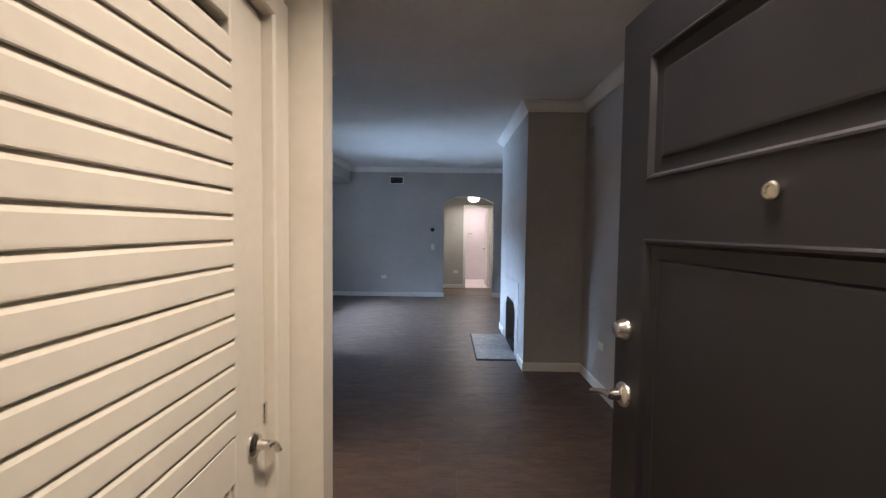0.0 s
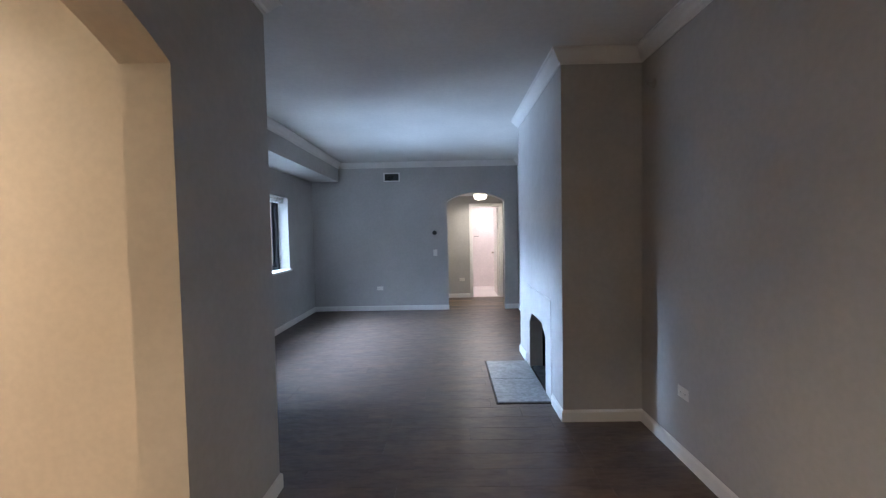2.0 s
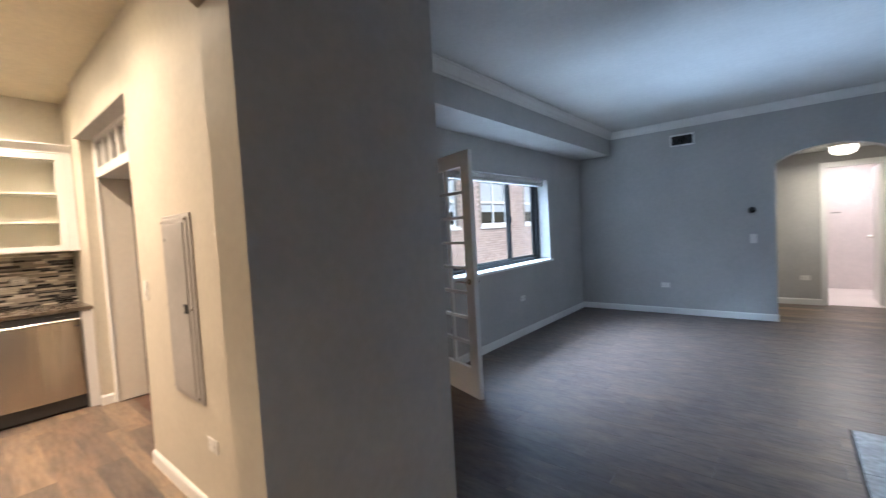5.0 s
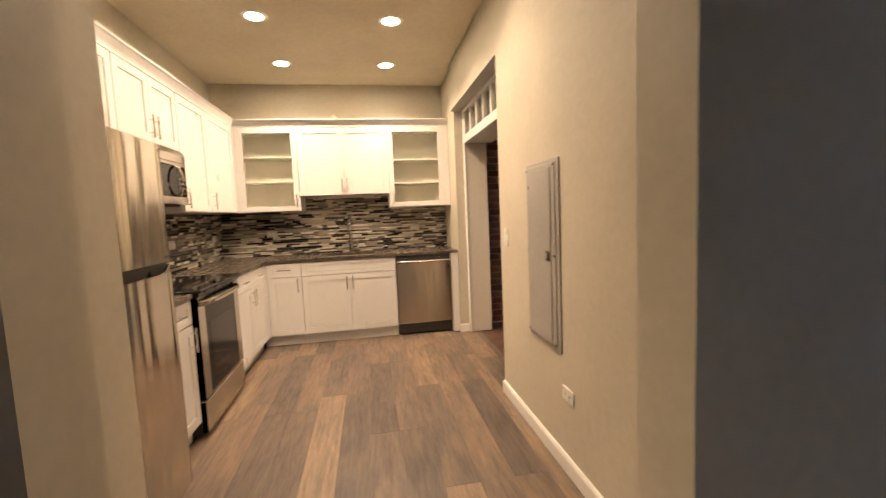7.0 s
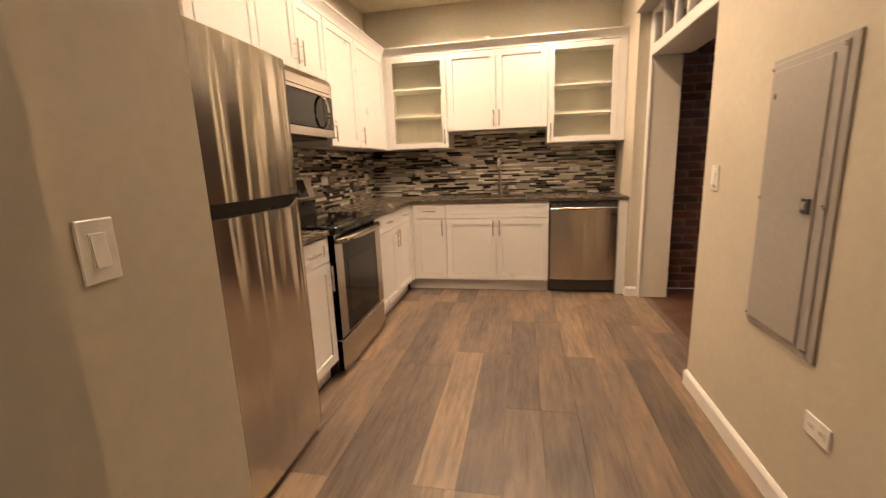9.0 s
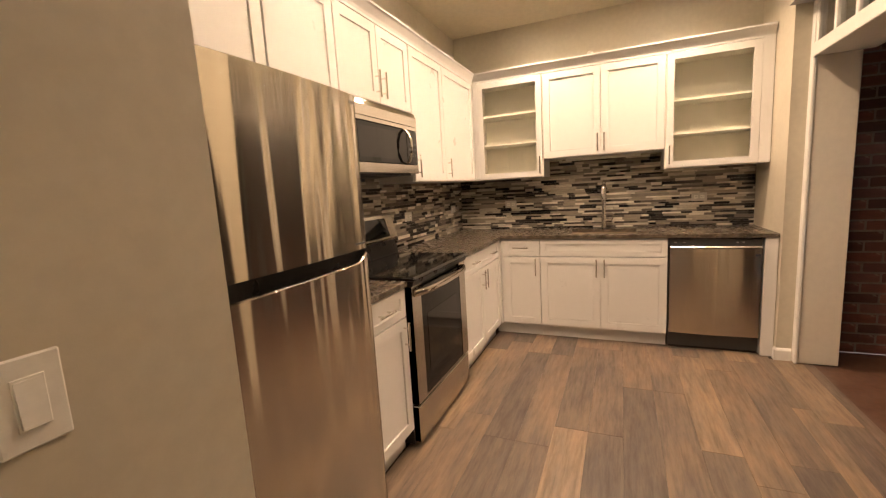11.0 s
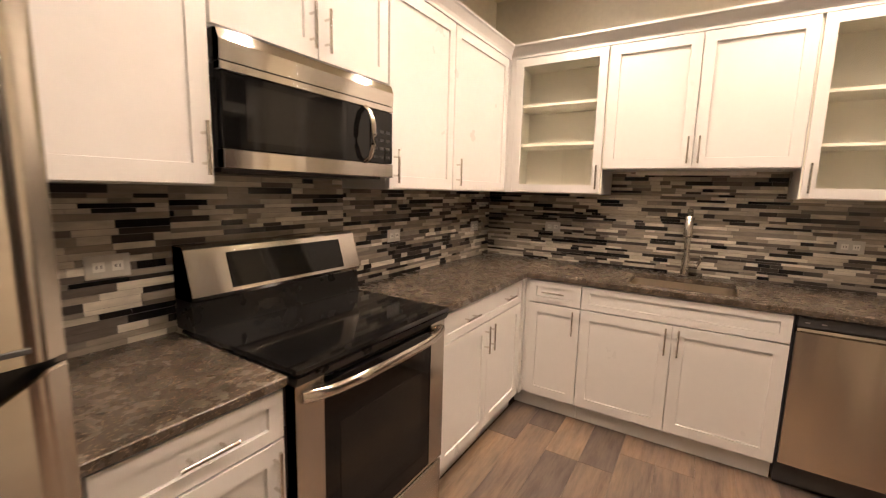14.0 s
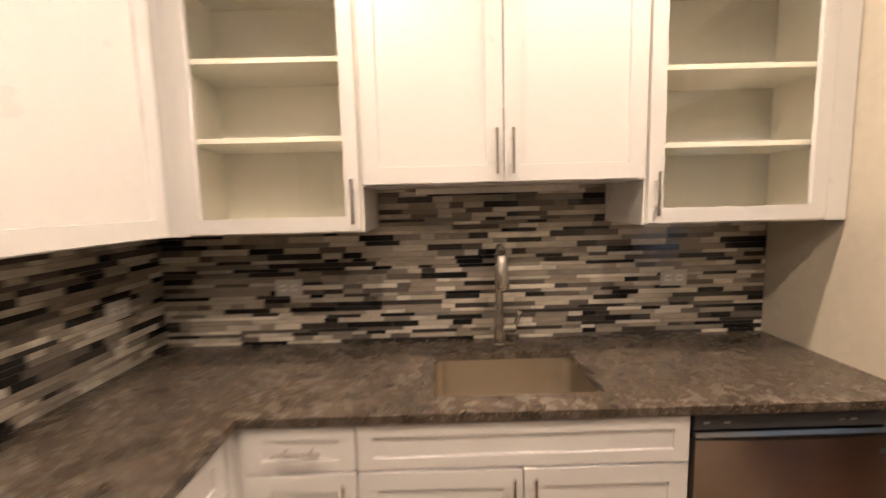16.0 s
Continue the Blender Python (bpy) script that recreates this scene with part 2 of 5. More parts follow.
def stone_material(name):
    """Dark brown-grey counter stone with pale flecks and short veins."""
    m, nt, bsdf = material(name)
    v = coords(nt)
    base = ramp(nt, noise_tex(nt, v, 9.0, 6, 0.65), [(0.3, (0.024, 0.020, 0.016)), (0.5, (0.060, 0.048, 0.036)), (0.72, (0.115, 0.095, 0.076))])
    vor = node(nt, "ShaderNodeTexVoronoi", Scale=42.0)
    vor.feature = "DISTANCE_TO_EDGE"
    nt.links.new(coords(nt, (1.0, 0.45, 1.0)), vor.inputs["Vector"])
    veins = ramp(nt, vor.outputs[0], [(0.0, (1, 1, 1)), (0.035, (0, 0, 0))])
    where = ramp(nt, noise_tex(nt, v, 16.0, 3), [(0.54, (0, 0, 0)), (0.66, (0.75, 0.75, 0.75))])
    col = mix(nt, mix(nt, 1.0, veins, where, "MULTIPLY"), base, (0.45, 0.37, 0.28))
    fleck = ramp(nt, noise_tex(nt, v, 130.0, 2), [(0.60, (0, 0, 0)), (0.69, (0.75, 0.75, 0.75))])
    nt.links.new(mix(nt, fleck, col, (0.36, 0.27, 0.17)), bsdf.inputs["Base Color"])
    nt.links.new(ramp(nt, noise_tex(nt, v, 22.0, 3), [(0.3, (0.18,) * 3), (0.7, (0.34,) * 3)]), bsdf.inputs["Roughness"])
    return m


def tile_material(name, stops, rough):
    """One tone a tile, picked by object and island, clouded inside."""
    m, nt, bsdf = material(name)
    info = nt.nodes.new("ShaderNodeObjectInfo")
    geo = nt.nodes.new("ShaderNodeNewGeometry")
    add = nt.nodes.new("ShaderNodeMath")
    add.operation = "ADD"
    nt.links.new(info.outputs["Random"], add.inputs[0])
    nt.links.new(geo.outputs["Random Per Island"], add.inputs[1])
    wrap = nt.nodes.new("ShaderNodeMath")
    wrap.operation = "FRACT"
    nt.links.new(add.outputs[0], wrap.inputs[0])
    base = ramp(nt, wrap.outputs[0], stops, True)
    v = coords(nt, (14, 14, 60))
    cloud = ramp(nt, noise_tex(nt, v, 1.0, 4), [(0.3, (0.72, 0.72, 0.72)), (0.7, (1.1, 1.1, 1.1))])
    nt.links.new(mix(nt, 0.9, base, cloud, "MULTIPLY"), bsdf.inputs["Base Color"])
    nt.links.new(ramp(nt, wrap.outputs[0], [(0.0, (rough * 0.5,) * 3), (0.45, (rough,) * 3), (0.7, (rough * 1.9,) * 3), (0.85, (rough * 0.6,) * 3)], True), bsdf.inputs["Roughness"])
    return m


GREIGE = (0.44, 0.425, 0.405)
M_WALL = paint("greige_wall_paint", GREIGE, 0.55)
M_WALL_K = paint("kitchen_beige_paint", (0.55, 0.502, 0.405), 0.55)
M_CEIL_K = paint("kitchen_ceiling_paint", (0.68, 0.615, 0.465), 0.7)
M_CEIL = paint("ceiling_paint", (0.66, 0.65, 0.62), 0.7)
M_TRIM = paint("white_trim_paint", (0.76, 0.745, 0.71), 0.35, 120.0, 0.05, 0.03)
M_CAB = paint("white_cabinet_lacquer", (0.69, 0.675, 0.655), 0.32, 300.0, 0.03, 0.015)
M_CABIN = paint("cabinet_interior_melamine", (0.76, 0.73, 0.62), 0.4, 300.0, 0.03, 0.02)
M_CREAM = paint("cream_door_paint", (0.74, 0.68, 0.58), 0.34, 160.0, 0.06, 0.04)
M_DARK = paint("dark_navy_door_paint", (0.0125, 0.0122, 0.0155), 0.40, 200.0, 0.12, 0.10)
M_STEEL = steel("brushed_steel_sheet", (0.67, 0.62, 0.54), 0.135, "x", 0.50, 0.68)
M_STEEL_W = steel("brushed_steel_washer_front", (0.54, 0.485, 0.415), 0.18, "y", 0.16, 0.62)
M_STEEL_P = steel("steel_trim", (0.60, 0.56, 0.505), 0.15, "x", 0.0, 0.62)
M_SINK = steel("satin_sink_steel", (0.60, 0.54, 0.45), 0.30, "y", 0.0, 0.1)
M_CHROME = plain("satin_nickel", (0.72, 0.69, 0.64), 0.22, 1.0)
M_PANELGREY = plain("grey_painted_steel", (0.37, 0.35, 0.325), 0.36, 0.12)
M_BLACKGLASS = plain("black_glass", (0.005, 0.005, 0.005), 0.05)
M_BLACKGLASS.node_tree.nodes["Principled BSDF"].inputs["Specular IOR Level"].default_value = 0.25
M_BLACK = plain("black_plastic", (0.006, 0.006, 0.006), 0.30)
M_CHARCOAL = plain("charcoal_plastic", (0.045, 0.045, 0.047), 0.4)
M_FRIDGESIDE = plain("dark_grey_textured_side", (0.06, 0.06, 0.062), 0.5)
M_OUTPLATE = plain("nickel_outlet_plate", (0.52, 0.50, 0.46), 0.35, 0.3)
M_PLASTIC = plain("white_plastic", (0.74, 0.72, 0.67), 0.3)
M_GLASS = glass("clear_glass")
M_STONE = stone_material("dark_counter_stone")
M_SOOT = plain("sooty_firebrick", (0.005, 0.005, 0.005), 0.9)
M_SLATE = paint("pale_slate", (0.27, 0.285, 0.295), 0.42, 40.0, 0.5, 0.38)
M_GROUT = paint("grey_grout", (0.26, 0.245, 0.22), 0.8, 400.0, 0.2, 0.1)
M_MORTAR = paint("old_mortar", (0.26, 0.21, 0.175), 0.95, 150.0, 0.5, 0.2)
M_WINFRAME = plain("black_aluminium", (0.012, 0.013, 0.015), 0.4, 0.3)
M_FLOOR_K = planks_material("kitchen_planks", [(0.0, (0.101, 0.082, 0.072)), (0.2, (0.176, 0.132, 0.099)), (0.4, (0.136, 0.107, 0.090)), (0.55, (0.249, 0.190, 0.137)), (0.68, (0.185, 0.141, 0.104)), (0.76, (0.096, 0.079, 0.072)), (0.88, (0.185, 0.140, 0.106)), (1.0, (0.129, 0.102, 0.087))], 0.42, (0.46, 0.41, 0.38))
M_FLOOR_H = planks_material("dark_planks", [(0.0, (0.100, 0.076, 0.067)), (0.35, (0.108, 0.080, 0.070)), (0.7, (0.094, 0.070, 0.062)), (1.0, (0.116, 0.086, 0.075))], 0.40, (0.50, 0.42, 0.39), 1.0, 0.35, (3.0, 6.0, 1.0), (4.5, 13.0, 8.0), (12.0, 45.0, 8.0))
M_SUB = plain("dark_joint", (0.03, 0.022, 0.018), 0.8)
M_TILE = tile_material("mosaic_strip", [(0.0, (0.012, 0.012, 0.013)), (0.12, (0.05, 0.045, 0.042)), (0.20, (0.14, 0.122, 0.105)), (0.32, (0.33, 0.292, 0.24)), (0.50, (0.54, 0.49, 0.405)), (0.70, (0.69, 0.64, 0.54)), (0.83, (0.24, 0.215, 0.185)), (0.94, (0.025, 0.024, 0.024))], 0.22)
M_BRICK = tile_material("old_red_brick", [(0.0, (0.15, 0.056, 0.040)), (0.3, (0.19, 0.068, 0.046)), (0.55, (0.10, 0.042, 0.032)), (0.8, (0.20, 0.085, 0.060))], 0.75)
nt = M_BRICK.node_tree
old = nt.nodes["Principled BSDF"].inputs["Base Color"].links[0].from_socket
spots = ramp(nt, noise_tex(nt, coords(nt, (1, 1, 1.6)), 4.5, 4, 0.7), [(0.66, (0, 0, 0)), (0.74, (0.7, 0.7, 0.7))])
nt.links.new(mix(nt, spots, old, (0.34, 0.30, 0.25)), nt.nodes["Principled BSDF"].inputs["Base Color"])     # smears of old plaster
M_FACADE = tile_material("facade_brick", [(0.0, (0.46, 0.35, 0.30)), (0.4, (0.52, 0.40, 0.35)), (0.75, (0.42, 0.32, 0.28))], 0.8)
M_LENS = lit("lamp_lens", (1.0, 0.80, 0.55), LENS)
M_DOME = lit("lamp_dome", (1.0, 0.86, 0.68), 3.0)
M_BATH = paint("pale_bath_wall", (0.78, 0.71, 0.69), 0.4)
M_BROWNFLOOR = paint("brown_porch_floor", (0.10, 0.050, 0.032), 0.5, 60.0, 0.2, 0.2)


# ---- structure ----
def at_face(face, plane, u, v, w):
    """A point on a wall: u along it, v up, w out of it. S looks to +y, W to +x, N to -y, E to -x."""
    return {"S": (u, plane + w, v), "W": (plane + w, u, v), "N": (u, plane - w, v), "E": (plane - w, u, v)}[face]


def slab(bm, face, plane, u0, u1, v0, v1, w0, w1, c=0.0):
    a, b = at_face(face, plane, u0, v0, w0), at_face(face, plane, u1, v1, w1)
    cube(bm, a[0], b[0], a[1], b[1], a[2], b[2], c)


def arch_wall(bm, u0, u1, top, a, b, spring, rise, deep, to3):
    """A wall plate with an arched opening from a to b that reaches the floor."""
    pts = [(u0, 0), (a, 0), (a, spring)]
    half, mid = (b - a) / 2, (a + b) / 2
    for k in range(1, 24):
        s = -1 + 2 * k / 24
        pts.append((mid + half * s, spring + rise * (1 - abs(s) ** 2.2)))
    pts += [(b, spring), (b, 0), (u1, 0), (u1, top), (u0, top)]
    prism(bm, [to3(u, v) for u, v in pts], deep)


XH, XA = -0.782, -0.972       # arch wall: hall face, kitchen face
YN = 3.42                   # kitchen north wall
YNW = 3.455                 # its short stretch beyond the doorway
XW, YS = -5.19, 0.83        # kitchen west and south walls
XL = -2.34                  # living room west wall

structure("ceiling", blocks((XH, 2.1, -1.5, 3.945, ZC, ZC + 0.2), (XL - 0.3, 2.1, 3.945, 9.6, ZC, ZC + 0.2)), M_CEIL, "flat off-white painted plaster ceiling", "ceiling")
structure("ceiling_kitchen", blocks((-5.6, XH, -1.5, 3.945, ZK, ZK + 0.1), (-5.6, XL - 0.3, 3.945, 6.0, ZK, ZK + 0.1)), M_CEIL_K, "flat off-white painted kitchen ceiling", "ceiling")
structure("wall_hall_east", blocks((1.655, 1.85, 0.5, 4.80, 0, ZC)), M_WALL, "greige painted hall wall", "wall")
structure("wall_living_east", blocks((1.50, 1.85, 6.61, 9.41, 0, ZC)), M_WALL, "greige painted living room wall beyond the fireplace", "wall")

# arch between hall and kitchen
bm = bmesh.new()
arch_wall(bm, 1.80, 3.945, ZK, 1.95, 3.142, 2.09, 0.165, (XA - XH, 0, 0), lambda u, v: (XH, u, v))
structure("wall_kitchen_arch", bm, M_WALL, "greige plaster wall with a low arched opening to the kitchen", "wall")
structure("wall_kitchen_north", blocks((-2.90, XA, YN, 3.84, 0, ZK), (XL - 0.26, XA, 3.84, 3.945, 0, ZK), (-4.50, -2.90, YN, 3.84, 2.40, ZK), (-5.45, -4.50, YNW, 3.79, 0, ZK)),
          M_WALL, "thick greige kitchen wall with a deep doorway", "wall")
structure("wall_kitchen_south", blocks((-5.45, -1.49, YS - 0.14, YS, 0, ZK)), M_WALL, "greige painted kitchen wall behind the cabinets", "wall")
structure("wall_kitchen_west", blocks((XW - 0.2, XW, YS, YNW, 0, ZK)), M_WALL, "greige painted kitchen wall above the sink run", "wall")
structure("wall_kitchen_stub", blocks((-1.49, XA, 0.69, 1.74, 0, ZK), (XA, XH, 0.69, 1.80, 0, ZK)), M_WALL, "greige painted wall stub beside the refrigerator", "wall")
for ob in [o for o in bpy.data.objects if o.name.startswith("wall_kitchen")]:    # the kitchen side has its own, yellower paint
    ob.data.materials.append(M_WALL_K)
    for face in ob.data.polygons:
        p = face.center + face.normal * 0.05
        if XW - 0.01 < p.x < XH - 0.01 and (YS - 0.01 < p.y < YNW + 0.01 or (abs(face.normal.x) > 0.9 and YN < p.y < 3.78)):
            face.material_index = 1

# closet and entry
structure("wall_closet", blocks((XH, -0.135, 1.715, 1.82, 0, ZC), (-0.36, -0.25, 1.61, 1.715, 0, ZC), (-0.36, -0.25, 0.68, 1.61, 2.06, ZC), (-0.36, -0.25, 0.68, 0.80, 0, 2.06)),
          M_CREAM, "cream painted closet wall beside the entry", "wall")
structure("wall_entry", blocks((0.835, 1.655, 0.56, 0.68, 0, ZC), (-0.95, -0.155, 0.56, 0.68, 0, ZC), (-0.155, 0.835, 0.56, 0.68, 2.10, ZC)),
          M_WALL, "greige painted wall round the entry door", "wall")
structure("wall_corridor", blocks((-0.95, -0.80, -1.4, 0.56, 0, ZC), (1.655, 1.80, -1.4, 0.5, 0, ZC), (-0.95, 1.80, -1.5, -1.4, 0, ZC)),
          M_WALL, "plain painted corridor walls outside the entry", "wall")

# chimney breast with the firebox opening
bm = bmesh.new()
F0, F1 = 5.30, 6.02
prism(bm, [(1.06, y, z) for y, z in ((4.745, 0), (F0, 0), (F0, 0.50), (F0 + 0.14, 0.605), (F1 - 0.14, 0.605), (F1, 0.50), (F1, 0), (6.61, 0), (6.61, ZC), (4.745, ZC))], (0.13, 0, 0))
cube(bm, 1.19, 1.85, 4.745, F0 - 0.05, 0, ZC)
cube(bm, 1.19, 1.85, F1 + 0.05, 6.61, 0, ZC)
cube(bm, 1.19, 1.85, F0 - 0.05, F1 + 0.05, 0.85, ZC)
structure("chimney_breast", bm, M_WALL, "greige plastered chimney breast with a clipped firebox opening", "wall")
bm = blocks((1.62, 1.70, F0, F1, 0, 0.85), (1.19, 1.62, F0 - 0.05, F0 + 0.02, 0, 0.85), (1.19, 1.62, F1 - 0.02, F1 + 0.05, 0, 0.85), (1.19, 1.70, F0, F1, 0.80, 0.85), (1.07, 1.62, F0 + 0.02, F1 - 0.02, 0.0, 0.02))
structure("firebox", bm, M_SOOT, "soot-black empty firebox lining", "fireplace")
bm = bmesh.new()
prism(bm, [(1.055, y, z) for y, z in ((5.10, 0.0), (F0 - 0.003, 0.0), (F0 - 0.003, 0.50), (F0 + 0.138, 0.608), (F1 - 0.138, 0.608), (F1 + 0.003, 0.50), (F1 + 0.003, 0.0), (6.20, 0.0), (6.20, 0.87), (5.10, 0.87))], (0.005, 0, 0))
structure("fireplace_surround", bm, M_WALL, "painted-over flat fireplace surround", "fireplace")

# hearth of slate slabs
hearth = thing("hearth", 0.83, 5.65, 0, "pale grey slate hearth set flush before the fireplace", "hearth", "", "structure")
part("hearth_edge", blocks((0.59, 1.06, 5.07, 6.225, 0.0, 0.006)), M_SUB, hearth)
for ya, yb, xa, xb in ((5.085, 5.64, 0.605, 1.055), (5.645, 6.21, 0.605, 1.055)):
    part("slab", blocks((xa, xb, ya, yb, 0.002, 0.014), c=0.003), M_SLATE, hearth)

# far wall with its arch, the small hall and the bath behind
bm = bmesh.new()
arch_wall(bm, XL - 0.3, 1.85, ZC, 0.19, 1.255, 2.03, 0.155, (0, 0.19, 0), lambda u, v: (u, 9.41, v))
structure("wall_living_north", bm, M_WALL, "greige living room wall with a low arched opening", "wall")
structure("wall_far_hall", blocks((0.0, 0.73, 10.8, 10.92, 0, 2.5), (1.33, 2.0, 10.8, 10.92, 0, 2.5), (0.73, 1.33, 10.8, 10.92, 2.0, 2.5), (-0.12, 0.0, 9.6, 10.8, 0, 2.5), (1.9, 2.0, 9.6, 10.8, 0, 2.5)),
          M_WALL, "greige walls of the small hall behind the arch", "wall")
structure("ceiling_far_hall", blocks((-0.15, 2.1, 9.6, 12.9, 2.24, 2.5)), M_CEIL, "low white ceiling of the small hall", "ceiling")
structure("wall_bath", blocks((0.3, 2.3, 12.6, 12.75, 0, 2.24), (0.3, 0.42, 10.92, 12.6, 0, 2.24), (2.2, 2.3, 10.92, 12.6, 0, 2.24)), M_BATH, "pale bathroom walls", "wall")
structure("floor_bath", blocks((0.3, 2.3, 10.86, 12.75, -0.05, 0.0)), M_BATH, "pale tiled bathroom floor", "floor")

# living room west wall: window opening and french door opening
W0, W1, WZ0, WZ1 = 5.95, 8.22, 0.91, 2.05
structure("wall_living_west", blocks((XL - 0.26, XL, 3.945, 4.15, 0, ZC), (XL - 0.26, XL, 4.15, 5.62, 2.10, ZC), (XL - 0.26, XL, 5.62, W0, 0, ZC), (XL - 0.26, XL, W0, W1, 0, WZ0),
                                      (XL - 0.26, XL, W0, W1, WZ1, ZC), (XL - 0.26, XL, W1, 9.41, 0, ZC)), M_WALL, "greige living room wall with a wide window", "wall")
structure("soffit", blocks((XL, -1.83, 3.945, 9.41, 2.43, ZC)), M_WALL, "boxed greige soffit along the window wall", "soffit")

# porch behind the kitchen doorway
structure("wall_porch", blocks((-5.45, -4.775, 3.79, 5.9, 0, ZK), (-5.45, XL - 0.26, 5.9, 6.0, 0, ZK)), M_MORTAR, "old brick porch wall", "wall")
structure("floor_porch", blocks((-4.775, XL, 3.66, 5.9, -0.05, -0.004)), M_BROWNFLOOR, "worn brown porch floor", "floor")

# floors under the boards
structure("floor_kitchen", blocks((-5.45, XH, 0.69, 3.66, -0.06, -0.008)), M_SUB, "grey-brown wood-look plank floor of the kitchen", "floor")
structure("floor_hall", blocks((XH, 1.85, 0.62, 3.945, -0.06, -0.008), (XL, 1.85, 3.945, 10.86, -0.06, -0.008)), M_SUB, "dark brown wood-look plank floor", "floor")
structure("floor_corridor", blocks((-0.95, 1.80, -1.5, 0.62, -0.06, 0.0)), M_SUB, "dark corridor floor outside the entry", "floor")

# mouldings
BASE = [(0, 0), (0.014, 0), (0.014, 0.072), (0.010, 0.082), (0.004, 0.09), (0, 0.09)]
CROWN = [(0, ZC), (0, ZC - 0.10), (0.008, ZC - 0.10), (0.012, ZC - 0.086), (0.026, ZC - 0.075), (0.040, ZC - 0.050), (0.060, ZC - 0.028), (0.066, ZC - 0.015), (0.078, ZC - 0.012), (0.078, ZC)]
bm = bmesh.new()
sweep(bm, [(1.655, 0.68), (1.655, 4.745), (1.06, 4.745), (1.06, 5.06)], BASE)
sweep(bm, [(1.06, 6.235), (1.06, 6.61), (1.50, 6.61), (1.50, 9.41), (1.25, 9.41)], BASE)
sweep(bm, [(0.20, 9.41), (XL, 9.41), (XL, 5.70)], BASE)
sweep(bm, [(XL, 4.10), (XL, 3.945), (XH, 3.945), (XH, 3.142), (XA, 3.142), (XA, YN), (-2.90, YN), (-2.90, 3.54)], BASE)
sweep(bm, [(-4.50, 3.54), (-4.50, YNW), (-4.53, YNW)], BASE)
sweep(bm, [(-1.49, 1.60), (-1.49, 1.74), (XA, 1.74), (XA, 1.95), (XH, 1.95), (XH, 1.82), (-0.135, 1.82), (-0.135, 1.715), (-0.23, 1.715)], BASE)
sweep(bm, [(0.73, 10.8), (0.0, 10.8), (0.0, 9.6)], BASE)
structure("baseboard", bm, M_TRIM, "white painted baseboard with a rounded top", "baseboard")
bm = bmesh.new()
sweep(bm, [(1.655, 0.68), (1.655, 4.745), (1.06, 4.745), (1.06, 6.61), (1.50, 6.61), (1.50, 9.41), (-1.83, 9.41), (-1.83, 3.945), (XH, 3.945), (XH, 1.82), (-0.135, 1.82), (-0.135, 1.715), (-0.25, 1.715), (-0.25, 0.68)], CROWN)
structure("crown_moulding", bm, M_TRIM, "white stepped plaster crown moulding", "moulding")
# ---- window ----
win = thing("window_1", XL - 0.2, 7.08, WZ0, "wide black-framed sliding window with a white sill", "window", "", "structure")
part("window_sill", blocks((XL - 0.26, XL + 0.035, W0 - 0.02, W1 + 0.02, WZ0 - 0.028, WZ0 + 0.006), c=0.006), M_TRIM, win, "white painted sill")
xf = XL - 0.16
fr = bmesh.new()
cube(fr, xf - 0.07, xf, W0, W1, WZ0 + 0.006, WZ0 + 0.045, 0.004)
cube(fr, xf - 0.07, xf, W0, W1, WZ1 - 0.04, WZ1, 0.004)
cube(fr, xf - 0.07, xf, W0, W0 + 0.05, WZ0 + 0.045, WZ1 - 0.04, 0.004)
cube(fr, xf - 0.07, xf, W1 - 0.07, W1, WZ0 + 0.045, WZ1 - 0.04, 0.004)
part("window_frame", fr, M_WINFRAME, win, "black aluminium frame")
for a, b, off in ((W0 + 0.05, 6.62, -0.03), (6.60, 7.45, -0.012), (7.40, W1 - 0.07, -0.045)):
    s = bmesh.new()
    for box in ((a, a + 0.035, WZ0 + 0.045, WZ1 - 0.04), (b - 0.055, b, WZ0 + 0.045, WZ1 - 0.04), (a + 0.035, b - 0.055, WZ0 + 0.045, WZ0 + 0.08), (a + 0.035, b - 0.055, WZ1 - 0.075, WZ1 - 0.04)):
        cube(s, xf + off - 0.02, xf + off, box[0], box[1], box[2], box[3], 0.003)
    sash = part("sash", s, M_WINFRAME, win)
    pane = part("pane", blocks((xf + off - 0.013, xf + off - 0.009, a + 0.03, b - 0.05, WZ0 + 0.075, WZ1 - 0.07)), M_GLASS, sash)
    pane.visible_shadow = False
lt = bmesh.new()
cube(lt, xf - 0.005, xf + 0.02, 7.40, 7.425, 1.46, 1.55, 0.004)
part("latch", lt, M_WINFRAME, win)
blind = thing("roller_blind", XL - 0.06, 7.08, WZ1 - 0.09, "white blind drawn up under the window head", "blind")
part("headrail", blocks((XL - 0.13, XL - 0.06, W0 + 0.01, W1 - 0.01, WZ1 - 0.05, WZ1 - 0.004), c=0.005), M_PLASTIC, blind)
for k in range(5):
    part("slat", blocks((XL - 0.128, XL - 0.064, W0 + 0.015, W1 - 0.015, WZ1 - 0.058 - k * 0.008, WZ1 - 0.0535 - k * 0.008), c=0.001), M_PLASTIC, blind)

